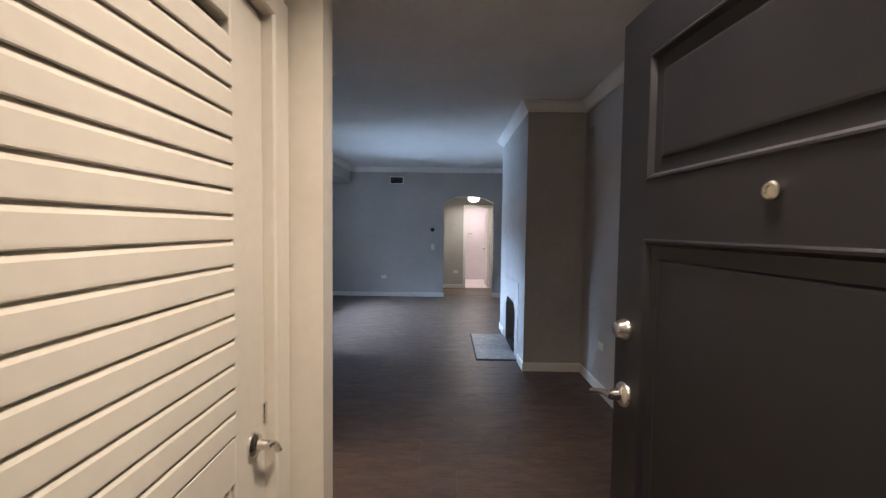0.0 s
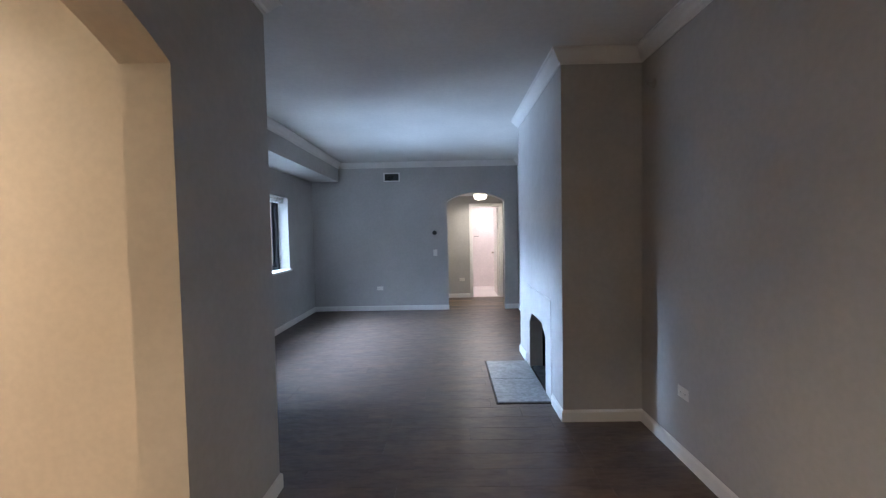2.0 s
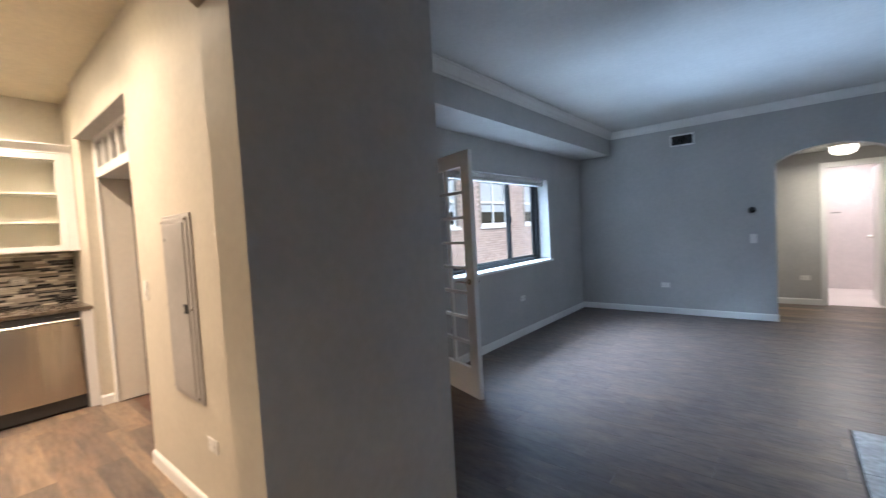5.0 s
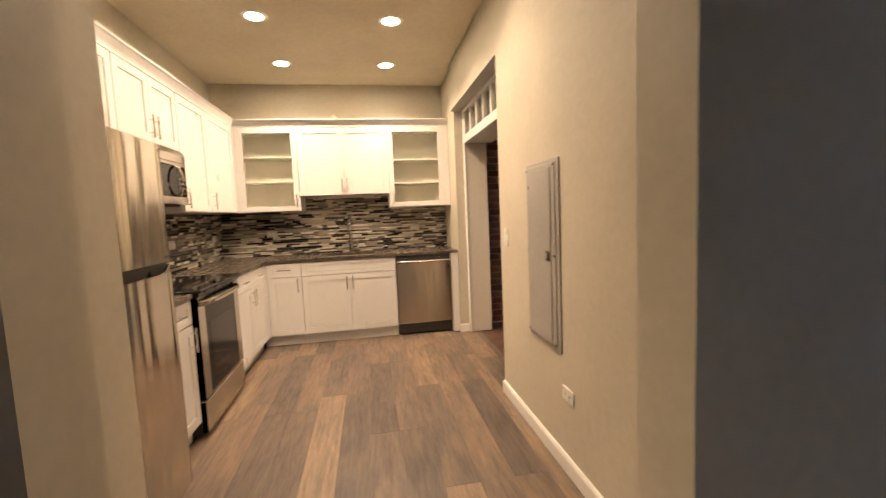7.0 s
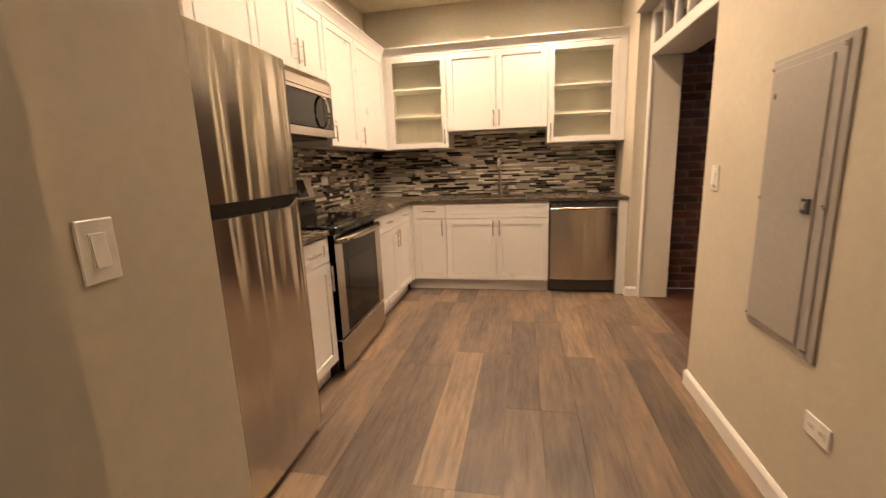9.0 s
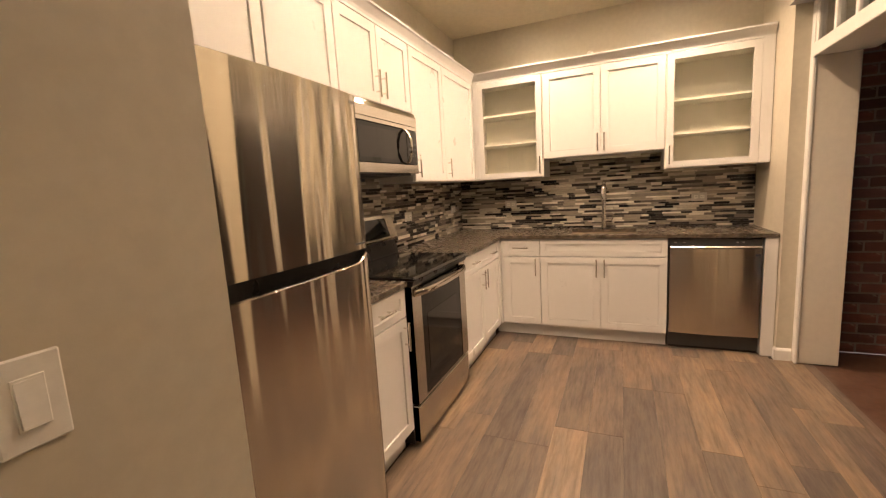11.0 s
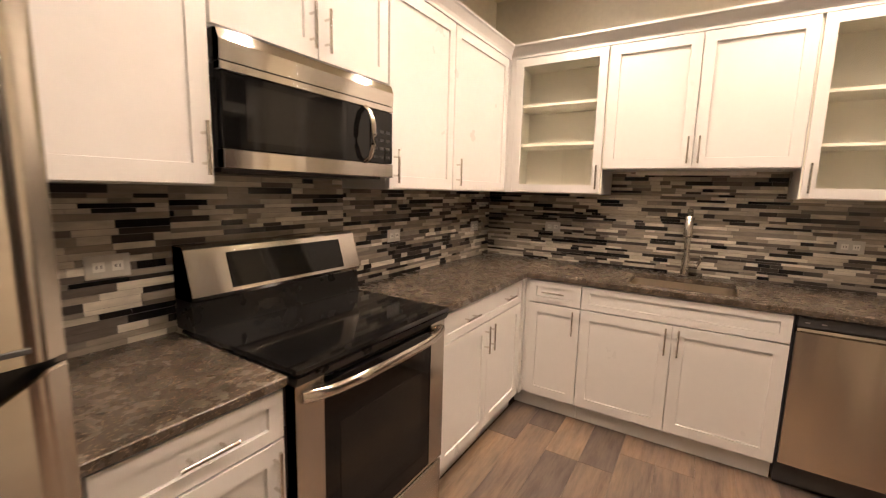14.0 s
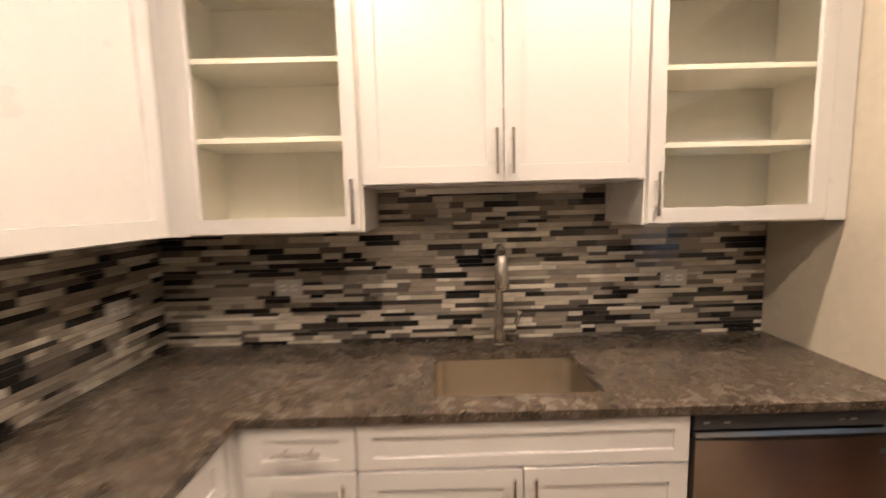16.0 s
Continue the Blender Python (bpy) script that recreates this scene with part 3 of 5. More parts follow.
# ---- house over the way ----
FX = -7.6
house = thing("brick_building", FX, 8.0, -6.0, "neighbouring red brick building with white-silled sash windows", "building")
tall = bmesh.new()
WY = (8.2, 11.2, 14.2, 17.2, 20.2, 23.2, 26.2)
wins = [(y, z) for z in (-1.6, 1.5) for y in WY]
ys = [0.0]
for y in WY:
    ys += [y, y + 1.7]
ys.append(30.0)
for i in range(0, len(ys), 2):
    cube(tall, FX - 0.35, FX, ys[i], ys[i + 1], -6, 4.2)
for i in range(1, len(ys) - 1, 2):
    zs = [-6.0]
    for z in (-1.6, 1.5):
        zs += [z, z + 1.55]
    zs.append(4.2)
    for k in range(0, len(zs), 2):
        cube(tall, FX - 0.35, FX, ys[i], ys[i + 1], zs[k], zs[k + 1])
part("wall", tall, M_MORTAR, house)
part("roof", blocks((FX - 4.0, FX + 0.12, -0.1, 30.1, 4.2, 4.4)), M_CHARCOAL, house)
part("ground_apron", blocks((FX - 4.0, XL - 2.4, 0.0, 30.0, -6.3, -6.0)), M_GROUT, house)
M_SHADE = paint("pale_roller_shade", (0.42, 0.44, 0.46), 0.6)
for y, z in wins:
    w = part("window", blocks((FX - 0.14, FX - 0.08, y, y + 0.06, z, z + 1.55), (FX - 0.14, FX - 0.08, y + 1.64, y + 1.7, z, z + 1.55), (FX - 0.14, FX - 0.08, y + 0.06, y + 1.64, z + 0.74, z + 0.81),
                              (FX - 0.14, FX - 0.08, y + 0.06, y + 1.64, z, z + 0.06), (FX - 0.14, FX - 0.08, y + 0.06, y + 1.64, z + 1.49, z + 1.55), (FX - 0.14, FX - 0.08, y + 0.82, y + 0.88, z + 0.06, z + 1.49)), M_TRIM, house)
    part("pane", blocks((FX - 0.13, FX - 0.12, y + 0.05, y + 1.65, z + 0.05, z + 0.45)), M_BLACKGLASS, w)
    part("shade", blocks((FX - 0.13, FX - 0.12, y + 0.05, y + 1.65, z + 0.45, z + 1.5)), M_SHADE, w)
    part("sill", blocks((FX - 0.05, FX + 0.06, y - 0.06, y + 1.76, z - 0.12, z - 0.002)), M_PLASTIC, w)

# ---- french door ----
fd = thing("french_door", XL, 5.60, 0, "open white french door with eight glass panes", "door")
L = 0.72
hin, free = Vector((XL + 0.02, 5.585, 0)), Vector((-1.665, 5.37, 0))
way = (free - hin).normalized()
nor = Vector((-way.y, way.x, 0))


def leaf_box(bm, u0, u1, z0, z1, w0, w1):
    """A box in the leaf's own plane."""
    ring = [hin + way * u + nor * w for u, w in ((u0, w0), (u1, w0), (u1, w1), (u0, w1))]
    prism(bm, [(p.x, p.y, z0) for p in ring], (0, 0, z1 - z0))


fb = bmesh.new()
for u0, u1, z0, z1 in ((0, 0.11, 0.012, 2.05), (L - 0.11, L, 0.012, 2.05), (0.11, L - 0.11, 0.012, 0.25), (0.11, L - 0.11, 1.93, 2.05)):
    leaf_box(fb, u0, u1, z0, z1, -0.02, 0.02)
leaf = part("leaf_frame", fb, M_TRIM, fd)
rows = 8
for k in range(1, rows):
    mb = bmesh.new()
    z = 0.25 + 1.68 * k / rows
    leaf_box(mb, 0.11, L - 0.11, z - 0.012, z + 0.012, -0.014, 0.014)
    part("muntin", mb, M_TRIM, fd)
mb = bmesh.new()
leaf_box(mb, L / 2 - 0.012, L / 2 + 0.012, 0.25, 1.93, -0.0145, 0.0145)
part("muntin", mb, M_TRIM, fd)
for k in range(rows):
    gb = bmesh.new()
    leaf_box(gb, 0.11, L - 0.11, 0.25 + 1.68 * k / rows + 0.011, 0.25 + 1.68 * (k + 1) / rows - 0.011, -0.003, 0.003)
    pane = part("pane", gb, M_GLASS, fd)
    pane.visible_shadow = False
hb = bmesh.new()
for sgn in (1, -1):
    c = hin + way * (L - 0.055) + Vector((0, 0, 0.98)) + nor * (0.02 * sgn)
    rod(hb, c, c + nor * (0.012 * sgn), 0.026)
    rod(hb, c + nor * (0.012 * sgn), c + nor * (0.05 * sgn), 0.010)
    rod(hb, c + nor * (0.05 * sgn), c + nor * (0.05 * sgn) - way * 0.11, 0.009)
part("lever_handle", hb, M_CHROME, fd, "satin lever handle", True)
structure("door_frame_1", blocks((XL - 0.27, XL + 0.015, 4.08, 4.15, 0, 2.10), (XL - 0.27, XL + 0.015, 5.615, 5.685, 0, 2.10), (XL - 0.27, XL + 0.015, 4.08, 5.685, 2.10, 2.17), c=0.004), M_TRIM, "white casing of the french door opening", "door frame")

# ---- kitchen doorway: white lining, transom ----
DX0, DX1 = -4.50, -2.90
tr = thing("door_1", -3.7, 3.6, 0, "white-cased deep doorway under a glazed transom", "doorway", "", "structure")
part("jamb", blocks((DX0, DX0 + 0.035, 3.565, 3.795, 0, 2.06), c=0.004), M_CREAM, tr)
part("jamb", blocks((DX1 - 0.035, DX1, 3.565, 3.795, 0, 2.06), c=0.004), M_CREAM, tr)
part("casing", blocks((DX0, DX0 + 0.055, 3.545, 3.565, 0, 2.40), c=0.004), M_TRIM, tr)
part("casing", blocks((DX1 - 0.03, DX1, 3.545, 3.565, 0, 2.40), c=0.004), M_TRIM, tr)
part("head", blocks((DX0 + 0.035, DX1 - 0.035, 3.565, 3.855, 2.06, 2.115), (DX0 + 0.055, DX1 - 0.03, 3.54, 3.565, 2.05, 2.135), c=0.005), M_TRIM, tr)
part("top_rail", blocks((DX0 + 0.055, DX1 - 0.03, 3.535, 3.60, 2.365, 2.40), c=0.004), M_TRIM, tr)
nm = 6
for k in range(nm + 1):
    x = DX0 + 0.085 + (DX1 - DX0 - 0.15) * k / nm
    part("mullion", blocks((x - 0.016, x + 0.016, 3.545, 3.59, 2.13, 2.37), c=0.004), M_TRIM, tr)
for k in range(nm):
    x = DX0 + 0.085 + (DX1 - DX0 - 0.15) * k / nm
    part("pane", blocks((x + 0.014, x + (DX1 - DX0 - 0.15) / nm - 0.014, 3.562, 3.566, 2.12, 2.37)), M_GLASS, tr)

# ---- entry door ----
ed = thing("entry_door", 0.808, 0.70, 0, "open dark charcoal panelled entry door with satin locks", "door")
hinge, edge = Vector((0.806, 0.70, 0)), Vector((0.738, 1.665, 0))
ew = (edge - hinge).normalized()
en = Vector((-ew.y, ew.x, 0))      # towards the walker
EL = (edge - hinge).length


def door_box(bm, u0, u1, z0, z1, w0, w1):
    ring = [hinge + ew * u + en * w for u, w in ((u0, w0), (u1, w0), (u1, w1), (u0, w1))]
    prism(bm, [(p.x, p.y, z0) for p in ring], (0, 0, z1 - z0))


def raised(bm, u0, u1, z0, z1):
    """A sunk field with sloped moulding round it and a raised centre."""
    steps = ((0.0, 0.0), (0.005, 0.004), (0.010, 0.003), (0.018, -0.010), (0.050, -0.0125), (0.054, -0.006), (0.060, -0.005))
    rings = []
    for inset, w in steps:
        rings.append([bm.verts.new(hinge + ew * u + en * w + Vector((0, 0, z))) for u, z in ((u0 + inset, z0 + inset), (u1 - inset, z0 + inset), (u1 - inset, z1 - inset), (u0 + inset, z1 - inset))])
    for a, b in zip(rings, rings[1:]):
        for i in range(4):
            bm.faces.new((a[i], a[(i + 1) % 4], b[(i + 1) % 4], b[i]))
    bm.faces.new(rings[-1])


db = bmesh.new()
S0, S1 = 0.135, EL - 0.135
for u0, u1, z0, z1 in ((0, S0, 0.01, 2.05), (S1, EL, 0.01, 2.05), (S0, S1, 0.01, 0.24), (S0, S1, 1.457, 1.603), (S0, S1, 1.92, 2.05)):
    door_box(db, u0, u1, z0, z1, -0.044, 0.0)
door_box(db, S0, S1, 0.24, 1.457, -0.044, -0.016)
door_box(db, S0, S1, 1.603, 1.92, -0.044, -0.016)
part("leaf", db, M_DARK, ed)
for z0, z1 in ((0.24, 1.457), (1.603, 1.92)):
    rb = bmesh.new()
    raised(rb, S0, S1, z0, z1)
    part("raised_panel", rb, M_DARK, ed)
k0 = hinge + ew * (EL - 0.065)
lb = bmesh.new()
lathe(lb, [(0.031, 0.0), (0.031, 0.010), (0.026, 0.016), (0.022, 0.030), (0.019, 0.034), (0.006, 0.035)], k0 + Vector((0, 0, 1.205)), en)
part("deadbolt", lb, M_CHROME, ed, "satin nickel deadbolt", True)
lb = bmesh.new()
c = k0 + Vector((0, 0, 1.02))
lathe(lb, [(0.036, 0.0), (0.036, 0.006), (0.030, 0.014), (0.016, 0.018), (0.013, 0.045), (0.006, 0.048)], c, en)
tube(lb, [c + en * 0.045 - ew * 0.012, c + en * 0.050 + ew * 0.02, c + en * 0.050 + ew * 0.06 - Vector((0, 0, 0.012)), c + en * 0.046 + ew * 0.105 - Vector((0, 0, 0.03))], 0.010, 10, 0.8)
part("lever_handle", lb, M_CHROME, ed, "curved satin nickel lever", True)
lb = bmesh.new()
lathe(lb, [(0.0165, 0.0), (0.0165, 0.006), (0.013, 0.009), (0.009, 0.009), (0.008, 0.005), (0.004, 0.005)], hinge + ew * (EL / 2 - 0.035) + Vector((0, 0, 1.545)), en)
part("peephole", lb, M_CHROME, ed, "round satin peephole", True)
lb = bmesh.new()
for z in (0.22, 1.05, 1.85):
    rod(lb, hinge + Vector((0.006, -0.004, z - 0.05)), hinge + Vector((0.006, -0.004, z + 0.05)), 0.008)
part("hinge", lb, M_CHROME, ed)
structure("door_frame_2", blocks((0.815, 0.85, 0.55, 0.697, 0, 2.10), (-0.17, -0.14, 0.55, 0.697, 0, 2.10), (-0.14, 0.815, 0.55, 0.697, 2.07, 2.105), c=0.004), M_CREAM, "cream painted frame of the entry door", "door frame")

# ---- louvred closet door ----
ld = thing("louvred_closet_door", -0.28, 1.2, 0, "closed cream louvred closet door with a lever", "door")
LX = -0.266
la, lb2 = 0.815, 1.600
LM = 1.436
part("stile", blocks((LX - 0.035, LX, LM, lb2, 0.01, 2.04), c=0.003), M_CREAM, ld)
part("stile", blocks((LX - 0.035, LX, la, la + 0.09, 0.01, 2.04), c=0.003), M_CREAM, ld)
part("rail", blocks((LX - 0.035, LX, la + 0.09, LM, 1.95, 2.04), c=0.003), M_CREAM, ld)
part("rail", blocks((LX - 0.035, LX, la + 0.09, LM, 0.85, 0.965), c=0.003), M_CREAM, ld)
part("rail", blocks((LX - 0.035, LX, la + 0.09, LM, 0.01, 0.2), c=0.003), M_CREAM, ld)
part("lower_panel", blocks((LX - 0.03, LX - 0.008, la + 0.09, LM, 0.2, 0.85), c=0.003), M_CREAM, ld)
slat = bmesh.new()
prism(slat, [(0.0, la + 0.088, -0.0252), (0.0045, la + 0.088, -0.0270), (0.0072, la + 0.088, -0.0245), (0.0074, la + 0.088, -0.0195), (0.0058, la + 0.088, 0.0185), (-0.0050, la + 0.088, 0.0375), (-0.0110, la + 0.088, 0.0375)], (0, LM + 0.002 - la - 0.088, 0))
first = None
n = 16
for k in range(n):
    z = 0.9975 + 0.0592 * k
    if first is None:
        first = part("slat", slat, M_CREAM, ld)
        ob = first
    else:
        ob = new("slat", first.data)
        ob.parent = ld
        ob.matrix_parent_inverse = first.matrix_parent_inverse
    ob.matrix_basis = Matrix.Translation((LX - 0.004, 0, z))
lv = bmesh.new()
c = Vector((LX, 1.525, 0.900))
lathe(lv, [(0.033, 0.0), (0.033, 0.006), (0.027, 0.013), (0.014, 0.016), (0.012, 0.042), (0.005, 0.045)], c, (1, 0, 0))
tube(lv, [c + Vector((0.042, -0.012, 0)), c + Vector((0.046, 0.01, 0.0)), c + Vector((0.046, 0.035, -0.016)), c + Vector((0.044, 0.06, -0.045))], 0.010, 10, 0.8)
part("lever_handle", lv, M_CHROME, ld, "satin nickel lever", True)
part("strike", blocks((LX - 0.001, LX + 0.006, 1.585, 1.603, 0.93, 0.985), c=0.002), M_CHROME, ld)
structure("door_frame_3", blocks((-0.36, -0.232, 1.603, 1.705, 0, 2.06), (-0.36, -0.232, 0.79, 1.705, 2.045, 2.12), c=0.006), M_CREAM, "cream painted closet door casing", "door frame")

# ---- kitchen cabinets ----
PS, PW = 1.405, -4.570      # base carcass fronts, south and west runs
US, UW = 1.112, -4.855      # upper carcass fronts
DT = 0.020                  # door thickness


def loops(bm, face, plane, u0, u1, v0, v1, steps, filled):
    """Nested rectangles (inset along, inset up, out) joined into one skin; filled closes it, else it is a hollow ring."""
    rings = [[bm.verts.new(at_face(face, plane, a, b, w)) for a, b in ((u0 + i, v0 + k), (u1 - i, v0 + k), (u1 - i, v1 - k), (u0 + i, v1 - k))] for i, k, w in steps]
    pairs = list(zip(rings, rings[1:])) + ([] if filled else [(rings[-1], rings[0])])
    for a, b in pairs:
        for n in range(4):
            bm.faces.new((a[n], a[(n + 1) % 4], b[(n + 1) % 4], b[n]))
    if filled:
        bm.faces.new(rings[0])
        bm.faces.new(rings[-1])


def shaker(name, face, plane, u0, u1, v0, v1, parent, rail=0.057, label=""):
    """A shaker front: four frame members round a sunk flat panel."""
    bm = bmesh.new()
    g = 0.0009
    u0, u1, v0, v1 = min(u0, u1) + g, max(u0, u1) - g, v0 + g, v1 - g
    r = min(rail, (v1 - v0) * 0.27)
    loops(bm, face, plane, u0, u1, v0, v1, ((0, 0, 0.001), (0, 0, DT - 0.0015), (0.0015, 0.0015, DT), (rail, r, DT), (rail + 0.0015, r + 0.0015, DT - 0.009)), True)
    return part(name, bm, M_CAB, parent, label)


def glazed(face, plane, u0, u1, v0, v1, parent, rail=0.052):
    bm = bmesh.new()
    loops(bm, face, plane, u0 + 0.0015, u1 - 0.0015, v0, v1, ((0, 0, 0.001), (0, 0, DT - 0.0015), (0.0015, 0.0015, DT), (rail, rail, DT), (rail, rail, 0.001)), False)
    d = part("door", bm, M_CAB, parent, "glazed door with a white frame")
    bm = bmesh.new()
    slab(bm, face, plane, u0 + rail - 0.004, u1 - rail + 0.004, v0 + rail - 0.004, v1 - rail + 0.004, 0.007, 0.011)
    p = part("pane", bm, M_GLASS, d)
    p.visible_shadow = False
    return d


def bar(face, plane, u, v, length, parent, upright=True):
    """A round bar pull on two posts."""
    bm = bmesh.new()
    h = length / 2
    ends = [(u, v - h), (u, v + h)] if upright else [(u - h, v), (u + h, v)]
    rod(bm, at_face(face, plane, *ends[0], DT + 0.030), at_face(face, plane, *ends[1], DT + 0.030), 0.0058, seg=12)
    for s in (0.22, 0.78):
        pu, pv = ends[0][0] + (ends[1][0] - ends[0][0]) * s, ends[0][1] + (ends[1][1] - ends[0][1]) * s
        rod(bm, at_face(face, plane, pu, pv, DT - 0.001), at_face(face, plane, pu, pv, DT + 0.029), 0.0045, seg=10)
    return part("handle", bm, M_CHROME, parent, "satin nickel bar handle", True)


GROUP_B, GROUP_U = "base cabinets", "wall cabinets"
CT = 0.884                  # underside of the counter


def base_unit(face, plane, u0, u1, label, drawers, doors, high=CT):
    x, y, _ = at_face(face, plane, (u0 + u1) / 2, 0, -0.28)
    t = thing("base_cabinet", x, y, 0, label, "cabinet", GROUP_B)
    bm = bmesh.new()
    slab(bm, face, plane, u0, u1, 0.105, high, -0.57, 0.0)
    if high < CT:
        slab(bm, face, plane, u0, u1, high, CT, -0.018, 0.0)
    part("body", bm, M_CAB, t)
    bm = bmesh.new()
    slab(bm, face, plane, u0, u1, 0.0, 0.105, -0.56, -0.045)
    part("toe_kick", bm, M_CAB, t)
    for d0, d1, pulls in drawers:
        d = shaker("drawer_front", face, plane, d0, d1, 0.735, 0.877, t, 0.045)
        for p in pulls:
            bar(face, plane, p, 0.808, 0.135, d, False)
    for d0, d1, p in doors:
        d = shaker("door", face, plane, d0, d1, 0.118, 0.730, t)
        bar(face, plane, p, 0.640, 0.150, d)
    return t


base_unit("W", PW, 1.425, 1.775, "white shaker base cabinet, one drawer over one door", [(1.452, 1.775, [1.61])], [(1.452, 1.775, 1.738)])
base_unit("W", PW, 1.778, 2.758, "white shaker sink base cabinet with two doors", [(1.778, 2.758, [])], [(1.778, 2.266, 2.236), (2.268, 2.758, 2.298)], 0.66)
base_unit("S", PS, -4.52, -3.545, "white shaker base cabinet with a wide drawer over two doors", [(-4.485, -3.548, [-3.80, -4.27])], [(-4.485, -4.018, -4.048), (-4.016, -3.548, -3.986)])
base_unit("S", PS, -2.738, -2.30, "narrow white shaker base cabinet beside the refrigerator", [(-2.735, -2.303, [-2.52])], [(-2.735, -2.303, -2.700)])
ep = thing("end_panel", -4.86, 3.39, 0, "white end panel beside the dishwasher", "panel")
part("panel", blocks((XW + 0.02, -4.548, 3.372, YNW - 0.004, 0.0, CT), c=0.002), M_CAB, ep)
ck = thing("corner_filler", -4.56, 1.41, 0.1, "white corner filler between base cabinets", "panel")
part("filler", blocks((-4.574, -4.522, 1.362, 1.424, 0.105, CT)), M_CAB, ck)
part("toe", blocks((XW + 0.02, -4.616, 1.36, 1.425, 0.0, 0.105)), M_CAB, ck)

# counter: one stone top round the corner with the sink cut out, and a short piece by the refrigerator
SX0, SX1, SY0, SY1 = -5.005, -4.64, 2.005, 2.545
CE_W, CE_S = -4.535, 1.440
bm = bmesh.new()
zt, zb = 0.914, CT + 0.002
for b in ((XW, SX0, YS, YNW - 0.003), (SX1, CE_W, CE_S, YNW - 0.003), (SX0, SX1, YS, SY0), (SX0, SX1, SY1, YNW - 0.003), (SX1, CE_W, YS, CE_S), (CE_W, -3.535, YS, CE_S)):
    cube(bm, b[0], b[1], b[2], b[3], zb, zt)
bmesh.ops.remove_doubles(bm, verts=bm.verts, dist=0.0004)
inner = [f for f in bm.faces if any(f is not g and (f.calc_center_median() - g.calc_center_median()).length < 0.0005 for e in f.edges for g in e.link_faces)]
bmesh.ops.delete(bm, geom=list(set(inner)), context="FACES_ONLY")
top = part("counter", bm, M_STONE)
tagged(top, "dark brown-grey speckled stone counter over the base cabinets", "counter")
t2 = part("counter", blocks((-2.742, -2.285, YS, CE_S, zb, zt), c=0.003), M_STONE)
tagged(t2, "short dark stone counter between range and refrigerator", "counter")

# undermount sink
sk = thing("sink", (SX0 + SX1) / 2, (SY0 + SY1) / 2, 0.70, "undermount stainless steel sink basin", "sink")
bm = bmesh.new()
r = 0.05
rings = []
for z, inset in ((zb - 0.001, -0.012), (zb - 0.001, 0.0), (0.74, 0.006), (0.712, 0.018), (0.70, 0.05)):
    ring = []
    for cx, cy, a0 in ((SX1 - r - inset, SY1 - r - inset, 0), (SX0 + r + inset, SY1 - r - inset, 90), (SX0 + r + inset, SY0 + r + inset, 180), (SX1 - r - inset, SY0 + r + inset, 270)):
        for k in range(6):
            a = radians(a0 + k * 18)
            ring.append(bm.verts.new((cx + r * math.cos(a), cy + r * math.sin(a), z)))
    rings.append(ring)
for a, b in zip(rings, rings[1:]):
    for k in range(len(a)):
        bm.faces.new((a[k], a[(k + 1) % len(a)], b[(k + 1) % len(b)], b[k]))
bm.faces.new(rings[-1])
part("basin", bm, M_SINK, sk, "", True)
bm = bmesh.new()
lathe(bm, [(0.045, 0.0), (0.045, 0.003), (0.032, 0.001), (0.01, 0.0005)], (-4.82, 2.275, 0.7005))
part("drain", bm, M_CHROME, sk, "", True)

# pull-down faucet
fc = thing("faucet", -5.10, 2.278, 0.914, "satin nickel pull-down kitchen faucet with a side lever", "faucet")
bm = bmesh.new()
lathe(bm, [(0.030, 0.0), (0.030, 0.006), (0.024, 0.012), (0.0245, 0.03), (0.0225, 0.10), (0.0195, 0.125)], (-5.10, 2.278, 0.914))
part("base", bm, M_CHROME, fc, "", True)
bm = bmesh.new()
arc = [(-5.10, 2.278, 1.02), (-5.10, 2.278, 1.20), (-5.10, 2.278, 1.275)]
for k in range(1, 9):
    a = radians(180 - k * 17)
    arc.append((-5.055 + 0.045 * math.cos(a), 2.278, 1.275 + 0.055 * math.sin(a)))
tube(bm, arc, 0.0175, 14)
part("spout", bm, M_CHROME, fc, "", True)
bm = bmesh.new()
lathe(bm, [(0.018, 0.0), (0.0225, 0.01), (0.0240, 0.06), (0.0260, 0.125), (0.021, 0.132)], (-5.012, 2.278, 1.30), (0.22, 0, -1))
part("spray_head", bm, M_CHROME, fc, "", True)
bm = bmesh.new()
rod(bm, (-5.10, 2.29, 0.985), (-5.10, 2.345, 0.985), 0.019)
tube(bm, [(-5.10, 2.338, 0.985), (-5.10, 2.352, 1.012), (-5.095, 2.362, 1.055)], 0.0095)
part("lever", bm, M_CHROME, fc, "", True)

# dishwasher
dw = thing("dishwasher", -4.85, 3.066, 0, "stainless steel dishwasher with a dark control strip", "dishwasher")
part("body", blocks((XW + 0.04, -4.585, 2.768, 3.366, 0.02, CT - 0.002)), M_CHARCOAL, dw)
bm = bmesh.new()
ys = np.linspace(2.772, 3.362, 13)
front = [(-4.5455 + 0.012 * (1 - ((y - 3.067) / 0.295) ** 2), y) for y in ys]
outline = [(-4.583, 2.772)] + front + [(-4.583, 3.362)]
prism(bm, [(x, y, 0.135) for x, y in outline], (0, 0, 0.668))
part("door", bm, M_STEEL_W, dw, "brushed stainless steel door", True)
bm = blocks((-4.583, -4.556, 2.772, 3.362, 0.826, 0.880), c=0.004)
cs = part("control_strip", bm, M_CHARCOAL, dw, "dark grey control strip")
for y in (2.80, 2.86, 3.20, 3.235):
    part("button", blocks((-4.556, -4.5545, y, y + 0.018, 0.848, 0.853)), M_PANELGREY, cs)
bm = bmesh.new()
